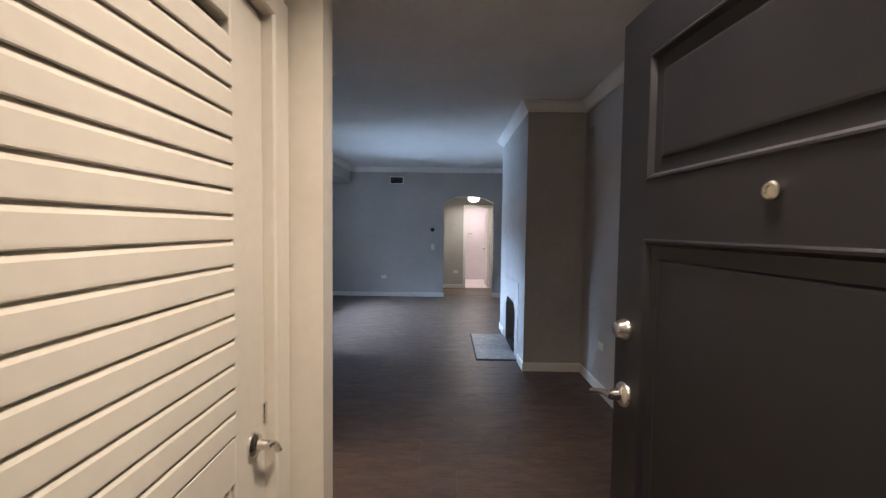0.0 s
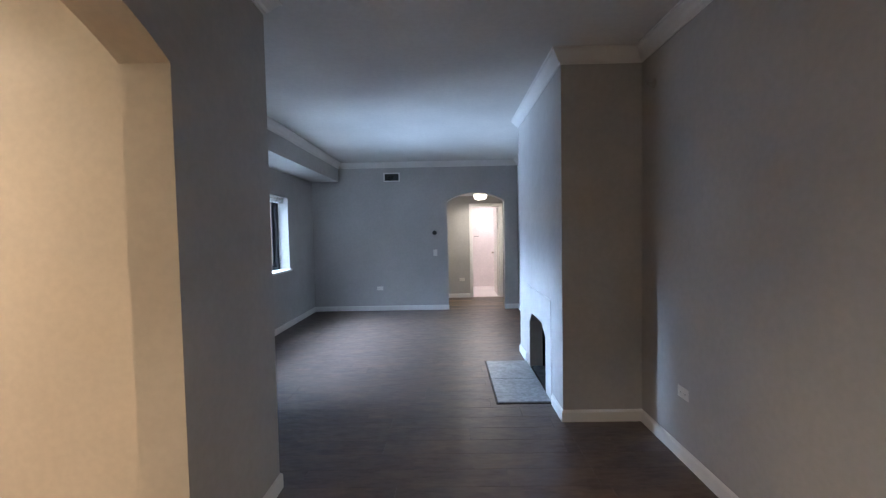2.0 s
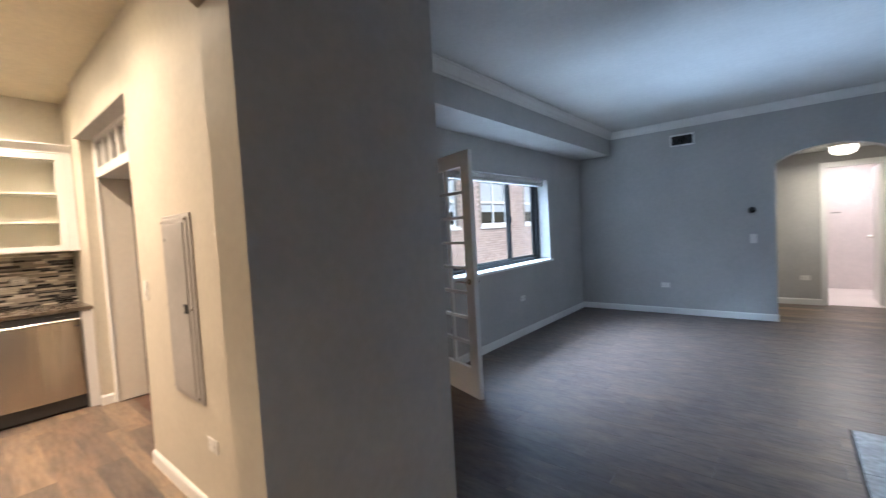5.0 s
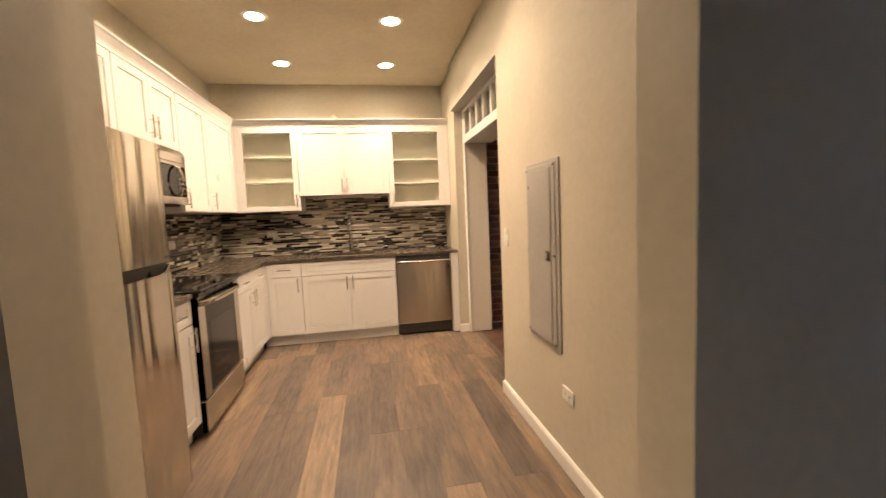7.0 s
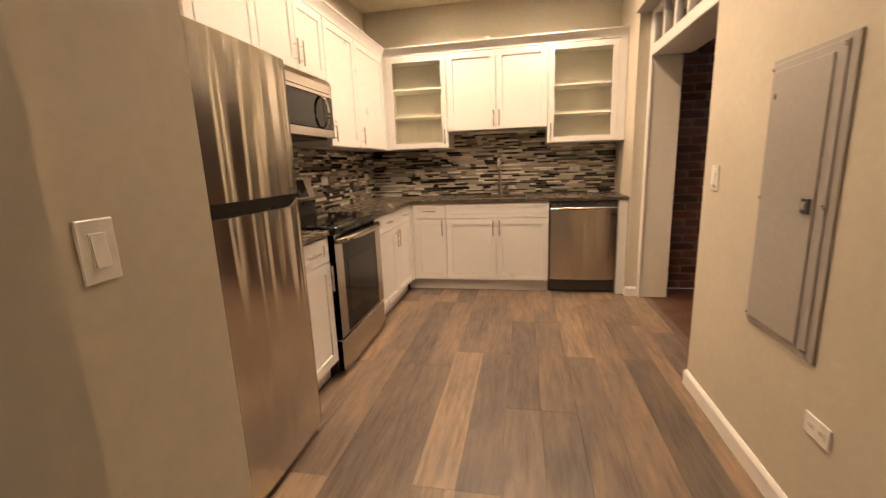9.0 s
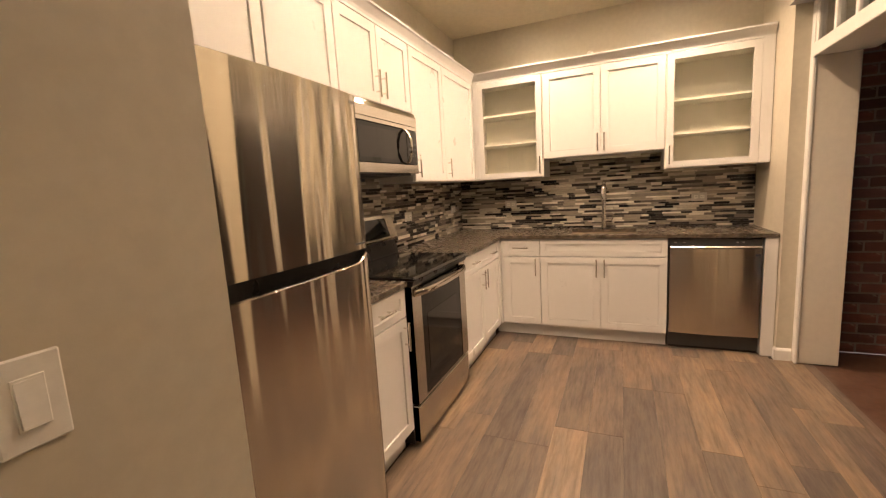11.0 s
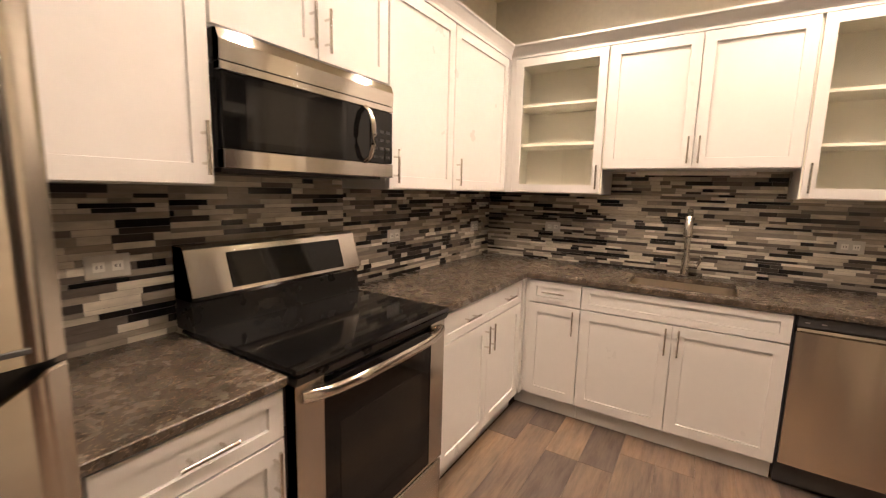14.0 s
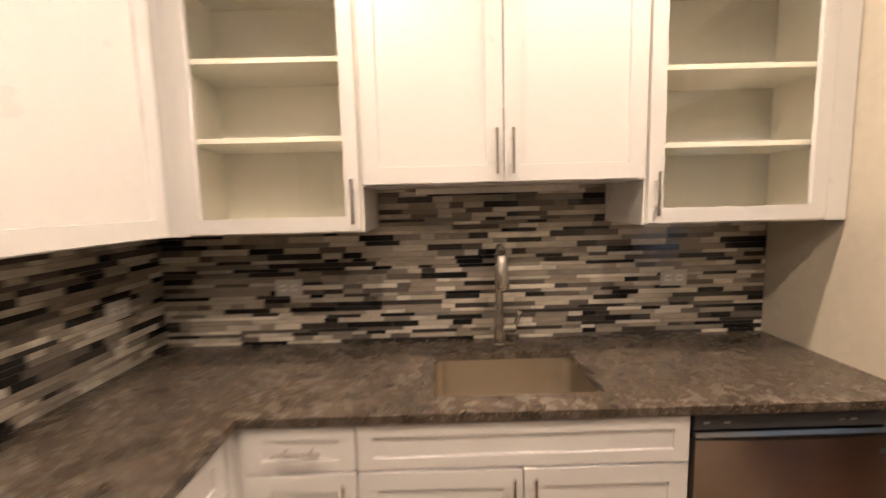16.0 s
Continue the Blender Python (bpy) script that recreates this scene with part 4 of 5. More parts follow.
prism(bm, [(-4.583, 2.774, z) if i == 0 else (x, 2.774, z) for i, (x, z) in enumerate(((-4.583, 0.803), (-4.552, 0.803), (-4.546, 0.810), (-4.552, 0.822), (-4.575, 0.820)))], (0, 0.586, 0))
part("pocket_handle", bm, M_STEEL_P, dw, "bright pocket handle lip")
part("kick_plate", blocks((-4.66, -4.60, 2.772, 3.362, 0.0, 0.13)), M_BLACK, dw)
part("badge", blocks((-4.5425, -4.5405, 3.318, 3.350, 0.748, 0.762)), M_CHARCOAL, dw)


# upper cabinets
def upper(face, plane, u0, u1, v0, v1, label, doors, deep=0.325):
    x, y, _ = at_face(face, plane, (u0 + u1) / 2, 0, -deep / 2)
    t = thing("wall_cabinet", x, y, v0, label, "cabinet", GROUP_U)
    bm = bmesh.new()
    slab(bm, face, plane, u0, u1, v0, v1, -deep, 0.0, 0.001)
    part("body", bm, M_CAB, t)
    for d0, d1, p in doors:
        d = shaker("door", face, plane, d0, d1, v0 + 0.004, v1 - 0.004, t)
        bar(face, plane, p, v0 + 0.105, 0.150, d)
    return t


def glass_upper(face, plane, u0, u1, v0, v1, d0, d1, pull, label, shelves, deep=0.325):
    x, y, _ = at_face(face, plane, (u0 + u1) / 2, 0, -deep / 2)
    t = thing("glass_cabinet", x, y, v0, label, "cabinet", GROUP_U)
    bm = bmesh.new()
    e = 0.018
    slab(bm, face, plane, u0, u0 + e, v0, v1, -deep, 0)
    slab(bm, face, plane, u1 - e, u1, v0, v1, -deep, 0)
    slab(bm, face, plane, u0 + e, u1 - e, v0, v0 + e, -deep, 0)
    slab(bm, face, plane, u0 + e, u1 - e, v1 - e, v1, -deep, 0)
    slab(bm, face, plane, u0 + e, u1 - e, v0 + e, v1 - e, -deep, -deep + 0.008)
    part("body", bm, M_CABIN, t, "cream open interior")
    fb = bmesh.new()
    if d0 - u0 > 0.005:
        slab(fb, face, plane, u0, d0, v0, v1, 0.001, DT - 0.002)
    if u1 - d1 > 0.005:
        slab(fb, face, plane, d1, u1, v0, v1, 0.001, DT - 0.002)
    if len(fb.verts):
        part("filler", fb, M_CAB, t)
    else:
        fb.free()
    sb = bmesh.new()
    side = u1 if pull < (d0 + d1) / 2 else u0
    slab(sb, face, plane, u0 - 0.0025, u0 - 0.0003, v0, v1, -deep, 0)
    slab(sb, face, plane, u1 + 0.0003, u1 + 0.0025, v0, v1, -deep, 0)
    slab(sb, face, plane, u0, u1, v0 - 0.002, v0 - 0.0003, -deep, 0)
    part("skin", sb, M_CAB, t)
    for z in shelves:
        bm = bmesh.new()
        slab(bm, face, plane, u0 + e, u1 - e, z - 0.009, z + 0.009, -deep + 0.008, -0.03, 0.001)
        part("shelf", bm, M_CABIN, t)
    d = glazed(face, plane, d0, d1, v0 + 0.004, v1 - 0.004, t)
    bar(face, plane, pull, v0 + 0.105, 0.150, d)
    return t


UT = 2.315
glass_upper("W", UW, 1.134, 1.776, 1.42, UT, 1.172, 1.772, 1.748, "white wall cabinet with a glass door and two shelves", (1.745, 2.010))
upper("W", UW, 1.780, 2.748, 1.575, UT, "white shaker wall cabinet over the sink with two doors", [(1.782, 2.262, 2.236), (2.264, 2.746, 2.290)])
glass_upper("W", UW, 2.752, YNW - 0.005, 1.42, UT, 2.756, 3.378, 2.780, "white wall cabinet with a glass door and a side filler", (1.693, 1.955))
corner = upper("S", US, -4.835, -3.532, 1.42, UT, "white shaker wall cabinet in the corner with two doors", [(-4.80, -4.095, -4.135), (-4.090, -3.536, -3.570)], 0.300)
upper("S", US, -3.528, -2.748, 1.870, UT, "short white wall cabinet over the microwave with two doors", [(-3.526, -3.139, -3.172), (-3.137, -2.750, -3.104)], 0.300)
upper("S", US, -2.744, -2.290, 1.42, UT, "white shaker wall cabinet beside the microwave", [(-2.742, -2.292, -2.712)], 0.300)
upper("S", US, -2.286, -1.495, 1.785, UT, "white wall cabinet over the refrigerator with two doors", [(-2.284, -1.892, -1.925), (-1.890, -1.497, -1.857)], 0.300)
part("filler_post", blocks((-4.874, -4.838, 1.094, 1.131, 1.42, UT), c=0.001), M_CAB, corner)
cm = bmesh.new()
CRN = [(0, 2.315), (0, 2.40), (0.052, 2.40), (0.052, 2.388), (0.043, 2.380), (0.022, 2.345), (0.016, 2.330), (0.016, 2.315)]
sweep(cm, [(-1.495, US + 0.004), (UW + 0.004, US + 0.004), (UW + 0.004, YNW - 0.006)], CRN, flip=True)
cr = thing("trim_over_cabinets", -4.8, 1.2, 2.315, "white crown moulding along the cabinet tops", "moulding", "", "structure")
part("crown", cm, M_CAB, cr)
part("crown_cap", blocks((-4.86, -1.497, 0.84, US + 0.004, 2.392, 2.400), (XW + 0.01, -4.862, 0.84, YNW - 0.006, 2.392, 2.400)), M_CAB, cr)
ul = thing("under_cabinet_light", -5.0, 2.27, 1.55, "slim unlit strip light under the sink cabinet", "light")
part("strip", blocks((-5.06, -5.02, 1.95, 2.58, 1.548, 1.573), c=0.004), M_PLASTIC, ul)

# ---- microwave ----
mw = thing("microwave", -3.14, 1.0, 1.47, "stainless steel over-range microwave with a black glass door", "microwave")
MY = 1.162
part("body", blocks((-3.522, -2.752, 0.85, MY - 0.03, 1.475, 1.865), c=0.004), M_BLACK, mw)
part("underside", blocks((-3.50, -2.775, 0.86, MY - 0.05, 1.462, 1.475)), M_CHARCOAL, mw)
bm = bmesh.new()
prism(bm, [(-3.522, y, z) for y, z in ((MY - 0.03, 1.775), (MY, 1.775), (MY + 0.002, 1.83), (MY - 0.012, 1.862), (MY - 0.03, 1.865))], (0.768, 0, 0))
part("vent_band", bm, M_STEEL_P, mw, "brushed steel top band")
part("vent_band", blocks((-3.522, -2.754, MY - 0.03, MY + 0.002, 1.748, 1.772), c=0.002), M_STEEL_P, mw)
part("lower_band", blocks((-3.522, -2.754, MY - 0.03, MY + 0.002, 1.472, 1.528), c=0.002), M_STEEL_P, mw, "brushed steel lower band")
part("door_glass", blocks((-3.375, -2.756, MY - 0.03, MY + 0.000, 1.530, 1.746), c=0.002), M_BLACKGLASS, mw, "black glass door")
part("control_panel", blocks((-3.520, -3.379, MY - 0.03, MY + 0.000, 1.530, 1.746), c=0.002), M_BLACKGLASS, mw)
M_WINMESH = plain("microwave_window_mesh", (0.010, 0.0095, 0.009), 0.08)
M_WINMESH.node_tree.nodes["Principled BSDF"].inputs["Specular IOR Level"].default_value = 0.35
part("door_window", blocks((-3.24, -2.83, MY - 0.001, MY + 0.0012, 1.555, 1.722)), M_WINMESH, mw)
bm = bmesh.new()
M_KEY = plain("dim_key_print", (0.016, 0.016, 0.017), 0.3)
hx = -3.345
tube(bm, [(hx, MY + 0.004, 1.745), (hx, MY + 0.030, 1.725), (hx, MY + 0.046, 1.68), (hx, MY + 0.050, 1.637), (hx, MY + 0.046, 1.594), (hx, MY + 0.030, 1.549), (hx, MY + 0.004, 1.530)], 0.013, 12, 0.6)
part("handle", bm, M_STEEL_P, mw, "curved steel handle", True)
for i in range(4):
    for j in range(3):
        part("key", blocks((-3.50 + j * 0.038, -3.475 + j * 0.038, MY, MY + 0.0008, 1.55 + i * 0.035, 1.562 + i * 0.035)), M_KEY, mw)

# ---- range ----
rg = thing("range", -3.14, 1.15, 0, "stainless steel electric range with a black glass cooktop", "range")
RX0, RX1, RY = -3.520, -2.745, 1.435
part("body", blocks((RX0, RX1, 0.86, RY - 0.02, 0.02, 0.895), c=0.003), M_BLACK, rg)
bm = bmesh.new()
cube(bm, RX0 - 0.004, RX1 + 0.004, 0.875, RY + 0.045, 0.912, 0.932, 0.007)
ct = part("cooktop", bm, M_BLACKGLASS, rg, "black ceramic glass cooktop")
bm = bmesh.new()
prism(bm, [(RX0, y, z) for y, z in ((RY - 0.02, 0.885), (RY + 0.030, 0.885), (RY + 0.040, 0.911), (RY - 0.02, 0.911))], (RX1 - RX0, 0, 0))
part("front_lip", bm, M_BLACK, rg)
part("vent_slots", blocks(*[(RX0 + 0.10, RX1 - 0.10, RY - 0.02, RY + 0.006, 0.858 + k * 0.009, 0.863 + k * 0.009) for k in range(3)]), M_BLACK, rg)
bm = bmesh.new()
prism(bm, [(x, RY - 0.02, z) for x, z in ((RX0 + 0.004, 0.250), (RX1 - 0.004, 0.250), (RX1 - 0.004, 0.880), (RX1 - 0.105, 0.880), (RX1 - 0.105, 0.262), (RX0 + 0.105, 0.262), (RX0 + 0.105, 0.880), (RX0 + 0.004, 0.880))], (0, 0.042, 0))
dr = part("oven_door", bm, M_STEEL_P, rg, "stainless steel oven door")
part("oven_glass", blocks((RX0 + 0.104, RX1 - 0.104, RY - 0.02, RY + 0.020, 0.263, 0.852), c=0.002), M_BLACKGLASS, dr, "black glass oven window")
part("oven_window", blocks((RX0 + 0.17, RX1 - 0.17, RY + 0.019, RY + 0.0212, 0.36, 0.70)), M_WINMESH, dr)
bm = bmesh.new()
pts = []
for k in range(13):
    s = -1 + 2 * k / 12
    pts.append((-3.1325 + 0.362 * s, RY + 0.026 + 0.046 * (1 - s ** 4), 0.842))
tube(bm, pts, 0.012, 12, 1.5)
part("handle", bm, M_STEEL_P, dr, "bowed steel handle", True)
part("drawer", blocks((RX0 + 0.004, RX1 - 0.004, RY - 0.02, RY + 0.020, 0.035, 0.236), c=0.004), M_STEEL_P, rg, "stainless steel storage drawer")
bm = bmesh.new()
prism(bm, [(RX0, y, z) for y, z in ((0.845, 0.93), (0.958, 0.93), (0.945, 1.03), (0.905, 1.045), (0.845, 1.045))], (RX1 - RX0, 0, 0))
part("backguard_base", bm, M_BLACK, rg)
bm = bmesh.new()
prism(bm, [(RX0 - 0.002, y, z) for y, z in ((0.845, 1.035), (0.955, 1.035), (0.962, 1.050), (0.915, 1.205), (0.900, 1.215), (0.845, 1.215))], (RX1 - RX0 + 0.004, 0, 0))
bg = part("backguard", bm, M_STEEL_P, rg, "slanted steel control panel")
bm = bmesh.new()
prism(bm, [(RX0 + 0.10, y, z) for y, z in ((0.9580, 1.062), (0.9625, 1.063), (0.9255, 1.186), (0.9210, 1.185))], (RX1 - RX0 - 0.24, 0, 0))
disp = part("display", bm, M_BLACKGLASS, bg, "black glass display")


# ---- refrigerator ----
rf = thing("refrigerator", -1.885, 1.2, 0, "stainless steel top-freezer refrigerator with curved doors", "refrigerator")
FX0, FX1, FY = -2.268, -1.515, 1.565
part("cabinet", blocks((FX0 + 0.004, FX1 - 0.004, 0.86, FY - 0.075, 0.03, 1.700), c=0.004), M_FRIDGESIDE, rf, "dark grey textured side")


def fridge_door(name, z0, z1, scoop):
    """A bowed door; scoop lowers the middle of its top edge into a grip."""
    bm = bmesh.new()
    nx, nz = 28, 3
    cols = []
    for i in range(nx + 1):
        s = -1 + 2 * i / nx
        x = (FX0 + FX1) / 2 + s * (FX1 - FX0) / 2
        y = FY - 0.022 + 0.022 * (1 - s * s) ** 0.5 if abs(s) > 0.93 else FY - 0.012 + 0.012 * (1 - (s / 0.93) ** 2) + 0.0
        if abs(s) > 0.93:
            y = FY - 0.012 - 0.018 * ((abs(s) - 0.93) / 0.07) ** 2
        top = z1 - (scoop * min(1.0, max(0.0, (0.93 - abs(s)) / 0.16)) if scoop else 0.0)
        cols.append([(x, FY - 0.07, z0), (x, y, z0), (x, y, top - 0.004), (x, y - 0.006, top), (x, FY - 0.07, top - (0.05 if scoop else 0.0))])
    grid = [[bm.verts.new(p) for p in c] for c in cols]
    for a, b in zip(grid, grid[1:]):
        for k in range(5):
            bm.faces.new((a[k], a[(k + 1) % 5], b[(k + 1) % 5], b[k]))
    bm.faces.new(grid[0])
    bm.faces.new(grid[-1][::-1])
    return part(name, bm, M_STEEL, rf, "brushed stainless steel door", True)


up = fridge_door("freezer_door", 1.160, 1.708, 0.0)
fridge_door("fridge_door", 0.045, 1.146, 0.034)
part("grip_recess", blocks((FX0 + 0.012, FX1 - 0.012, FY - 0.085, FY - 0.035, 1.06, 1.165)), M_BLACK, rf, "black grip recess")
part("badge", blocks((-2.225, -2.165, FY - 0.013, FY - 0.0055, 1.178, 1.186), c=0.001), M_CHARCOAL, up)
part("badge", blocks((-2.235, -2.205, FY - 0.014, FY - 0.0065, 1.672, 1.682), c=0.001), M_PANELGREY, up)
part("foot_grille", blocks((FX0 + 0.01, FX1 - 0.01, FY - 0.13, FY - 0.09, 0.0, 0.045)), M_BLACK, rf)
part("hinge_cap", blocks((FX1 - 0.09, FX1 - 0.01, FY - 0.1, FY - 0.02, 1.702, 1.722), c=0.004), M_FRIDGESIDE, rf)

# ---- breaker panel, switches, outlets, vents ----
bp = thing("breaker_panel", -2.16, YN, 0.60, "grey steel breaker panel with a slotted latch", "electric panel")
part("flange", blocks((-2.362, -1.955, YN - 0.008, YN - 0.0005, 0.597, 1.578), c=0.003), M_PANELGREY, bp)
part("cover", blocks((-2.345, -1.990, YN - 0.013, YN - 0.0075, 0.618, 1.560), c=0.003), M_PANELGREY, bp, "raised grey steel cover")
leafp = part("panel_door", blocks((-2.338, -2.035, YN - 0.018, YN - 0.0125, 0.628, 1.535), c=0.003), M_PANELGREY, bp, "hinged grey steel door")
part("latch", blocks((-2.088, -2.046, YN - 0.025, YN - 0.0175, 1.062, 1.112), c=0.003), M_CHARCOAL, leafp, "dark slide latch")
part("latch_tab", blocks((-2.076, -2.060, YN - 0.029, YN - 0.0245, 1.074, 1.100), c=0.002), M_PANELGREY, leafp)
part("key_plate", blocks((-2.318, -2.306, YN - 0.0195, YN - 0.0178, 1.440, 1.458), c=0.001), M_CHARCOAL, leafp)
for px, pz in ((-2.353, 1.545), (-1.998, 1.548), (-2.353, 0.632), (-1.998, 0.630), (-2.353, 1.09), (-1.998, 1.09)):
    bm = bmesh.new()
    lathe(bm, [(0.0075, 0.0), (0.0075, 0.003), (0.005, 0.006), (0.001, 0.0065)], (px, YN - (0.0125 if px > -2.3 else 0.0075), pz), (0, -1, 0), 12)
    part("screw", bm, M_CHROME, bp, "", True)


def plate(kind, face, plane, u, v, wide=False, steel_plate=False):
    """A wall plate: a rocker switch, or an outlet lying on its side when wide."""
    x, y, z = at_face(face, plane, u, v, 0)
    word = "steel" if steel_plate else "white"
    if kind == "switch":
        t = thing("light_switch", x, y, z, "white rocker light switch on the wall", "switch", "switches")
    else:
        t = thing("wall_outlet", x, y, z, word + " duplex outlet plate on the wall", "outlet", "outlets")
    a, b = (0.058, 0.036) if wide else (0.037, 0.060)
    bm = bmesh.new()
    slab(bm, face, plane, u - a, u + a, v - b, v + b, 0.0005, 0.006, 0.003)
    part("plate", bm, M_OUTPLATE if steel_plate else M_PLASTIC, t)
    bm = bmesh.new()
    if kind == "switch":
        slab(bm, face, plane, u - 0.017, u + 0.017, v - 0.034, v + 0.034, 0.006, 0.0075, 0.001)
        part("rocker_frame", bm, M_PLASTIC, t)
        bm = bmesh.new()
        p = [at_face(face, plane, u - 0.014, v + q, w) for q, w in ((-0.03, 0.0075), (-0.03, 0.0135), (0.0, 0.0105), (0.03, 0.0085), (0.03, 0.0075))]
        lift = Vector(at_face(face, plane, u + 0.014, v, 0)) - Vector(at_face(face, plane, u - 0.014, v, 0))
        prism(bm, p, lift)
        part("rocker", bm, M_PLASTIC, t)
    else:
        for s in (-1, 1):
            cu, cv = (u + 0.024 * s, v) if wide else (u, v + 0.024 * s)
            bm = bmesh.new()
            slab(bm, face, plane, cu - 0.015, cu + 0.015, cv - 0.015, cv + 0.015, 0.006, 0.0075, 0.001)
            sock = part("socket", bm, M_PLASTIC, t)
            bm = bmesh.new()
            slab(bm, face, plane, cu - 0.007, cu - 0.004, cv - 0.005, cv + 0.005, 0.0075, 0.0079)
            slab(bm, face, plane, cu + 0.004, cu + 0.007, cv - 0.005, cv + 0.005, 0.0075, 0.0079)
            part("slot", bm, M_BLACK, sock)
    return t


plate("switch", "S", 1.74, -1.19, 1.125)
plate("outlet", "S", 1.74, -1.33, 0.34, False)
plate("switch", "N", YN, -2.77, 1.146)
plate("outlet", "N", YN, -1.90, 0.41, True)
plate("outlet", "E", 1.655, 4.187, 0.43, True)
plate("outlet", "N", 9.41, -1.10, 0.42, True)
plate("switch", "N", 9.41, -0.045, 1.075)
plate("outlet", "W", XL, 7.36, 0.48, True)
plate("outlet", "N", 10.8, 0.49, 0.40, True)
BSP = 0.010
plate("outlet", "W", XW + BSP, 3.05, 1.165, True, True)
plate("outlet", "W", XW + BSP, 1.382, 1.166, True, True)
plate("outlet", "S", YS + BSP, -2.563, 1.171, True, True)
plate("outlet", "S", YS + BSP, -3.93, 1.155, True, True)
plate("outlet", "S", YS + BSP, -4.92, 1.151, True, True)

th = thing("thermostat", -0.054, 9.41, 1.45, "small round black thermostat on the wall", "thermostat")
bm = bmesh.new()
lathe(bm, [(0.042, 0.0005), (0.042, 0.018), (0.036, 0.026), (0.01, 0.028)], (-0.054, 9.41, 1.45), (0, -1, 0))
part("dial", bm, M_BLACK, th, "", True)
vt = thing("wall_vent", -0.834, 9.41, 2.42, "white-rimmed dark louvred air vent high on the wall", "vent")
part("backing", blocks((-0.965, -0.703, 9.404, 9.409, 2.435, 2.56)), M_BLACK, vt)
part("rim", blocks((-0.985, -0.683, 9.395, 9.4095, 2.56, 2.58), (-0.985, -0.683, 9.395, 9.4095, 2.415, 2.435), (-0.985, -0.965, 9.395, 9.4095, 2.435, 2.56), (-0.703, -0.683, 9.395, 9.4095, 2.435, 2.56), c=0.002), M_TRIM, vt)
for k in range(7):
    bm = bmesh.new()
    z = 2.443 + k * 0.017
    prism(bm, [(-0.963, y, q) for y, q in ((9.404, z + 0.010), (9.397, z), (9.397, z + 0.002), (9.404, z + 0.012))], (0.258, 0, 0))
    part("slat", bm, M_CHARCOAL, vt)
sp = thing("sprinkler_head", 1.655, 4.57, 2.46, "small sidewall sprinkler head with a round escutcheon", "sprinkler")
bm = bmesh.new()
lathe(bm, [(0.034, 0.0005), (0.034, 0.004), (0.020, 0.010), (0.011, 0.012), (0.009, 0.045), (0.014, 0.047), (0.004, 0.050)], (1.655, 4.57, 2.46), (-1, 0, 0))
part("head", bm, M_PANELGREY, sp, "", True)
sp = thing("sprinkler_head", XW, 2.161, 2.55, "small sidewall sprinkler head above the cabinets", "sprinkler")
bm = bmesh.new()
lathe(bm, [(0.030, 0.0005), (0.030, 0.004), (0.018, 0.010), (0.010, 0.012), (0.008, 0.05), (0.014, 0.052), (0.004, 0.055)], (XW, 2.161, 2.50), (1, 0, 0))
part("head", bm, M_PLASTIC, sp, "", True)

# ---- lamps ----
for lx, ly in SPOTS:
    d = thing("recessed_downlight", lx, ly, ZK, "round white recessed ceiling downlight, switched on", "light", "kitchen downlights")
    bm = bmesh.new()
    lathe(bm, [(0.098, -0.0005), (0.094, -0.006), (0.078, -0.009), (0.066, -0.006), (0.064, -0.0005)], (lx, ly, ZK))
    part("trim_ring", bm, M_PLASTIC, d, "", True)
    bm = bmesh.new()
    lathe(bm, [(0.0635, -0.0005), (0.0635, -0.004), (0.01, -0.004)], (lx, ly, ZK))
    part("lens", bm, M_LENS, d, "glowing lens")
fl = thing("flush_ceiling_light", 0.87, 10.15, 2.24, "glowing round flush ceiling light in the small hall", "light")
bm = bmesh.new()
lathe(bm, [(0.15, 0.0), (0.15, -0.03), (0.13, -0.032)], (0.87, 10.15, 2.24))
part("pan", bm, M_PLASTIC, fl, "", True)
bm = bmesh.new()
lathe(bm, [(0.13, -0.030), (0.135, -0.07), (0.115, -0.115), (0.06, -0.14), (0.01, -0.145)], (0.87, 10.15, 2.24))
part("dome", bm, M_DOME, fl, "frosted glass dome", True)
el = thing("flush_ceiling_light", 0.56, 1.16, ZC, "round flush ceiling light above the entry", "light")
bm = bmesh.new()
lathe(bm, [(0.14, 0.0), (0.14, -0.04), (0.12, -0.075), (0.01, -0.085)], (0.56, 1.16, ZC))
part("dome", bm, M_DOME, el, "", True)

# ---- bath door and its trim ----
bd = thing("bath_door", 1.32, 10.95, 0, "open white bathroom door with a round knob", "door")
part("leaf", blocks((1.285, 1.325, 10.95, 11.62, 0.01, 1.99), c=0.003), M_TRIM, bd)
bm = bmesh.new()
lathe(bm, [(0.028, 0.0), (0.028, 0.005), (0.012, 0.01), (0.011, 0.03), (0.026, 0.04), (0.024, 0.058), (0.008, 0.064)], (1.285, 11.55, 0.95), (-1, 0, 0))
part("knob", bm, M_CHROME, bd, "", True)
structure("door_frame_4", blocks((0.665, 0.735, 10.782, 10.80, 0, 2.07), (1.325, 1.395, 10.782, 10.80, 0, 2.07), (0.735, 1.325, 10.782, 10.80, 1.995, 2.07), c=0.004), M_TRIM, "white casing of the bathroom door", "door frame")
tb = thing("towel_hook", 0.93, 12.6, 1.33, "small dark towel hook on the bathroom wall", "hook")
part("hook", blocks((0.88, 1.0, 12.56, 12.599, 1.32, 1.345), c=0.004), M_PANELGREY, tb)

# ---- pieces: boards, mosaic, bricks ----
SHARED = {}


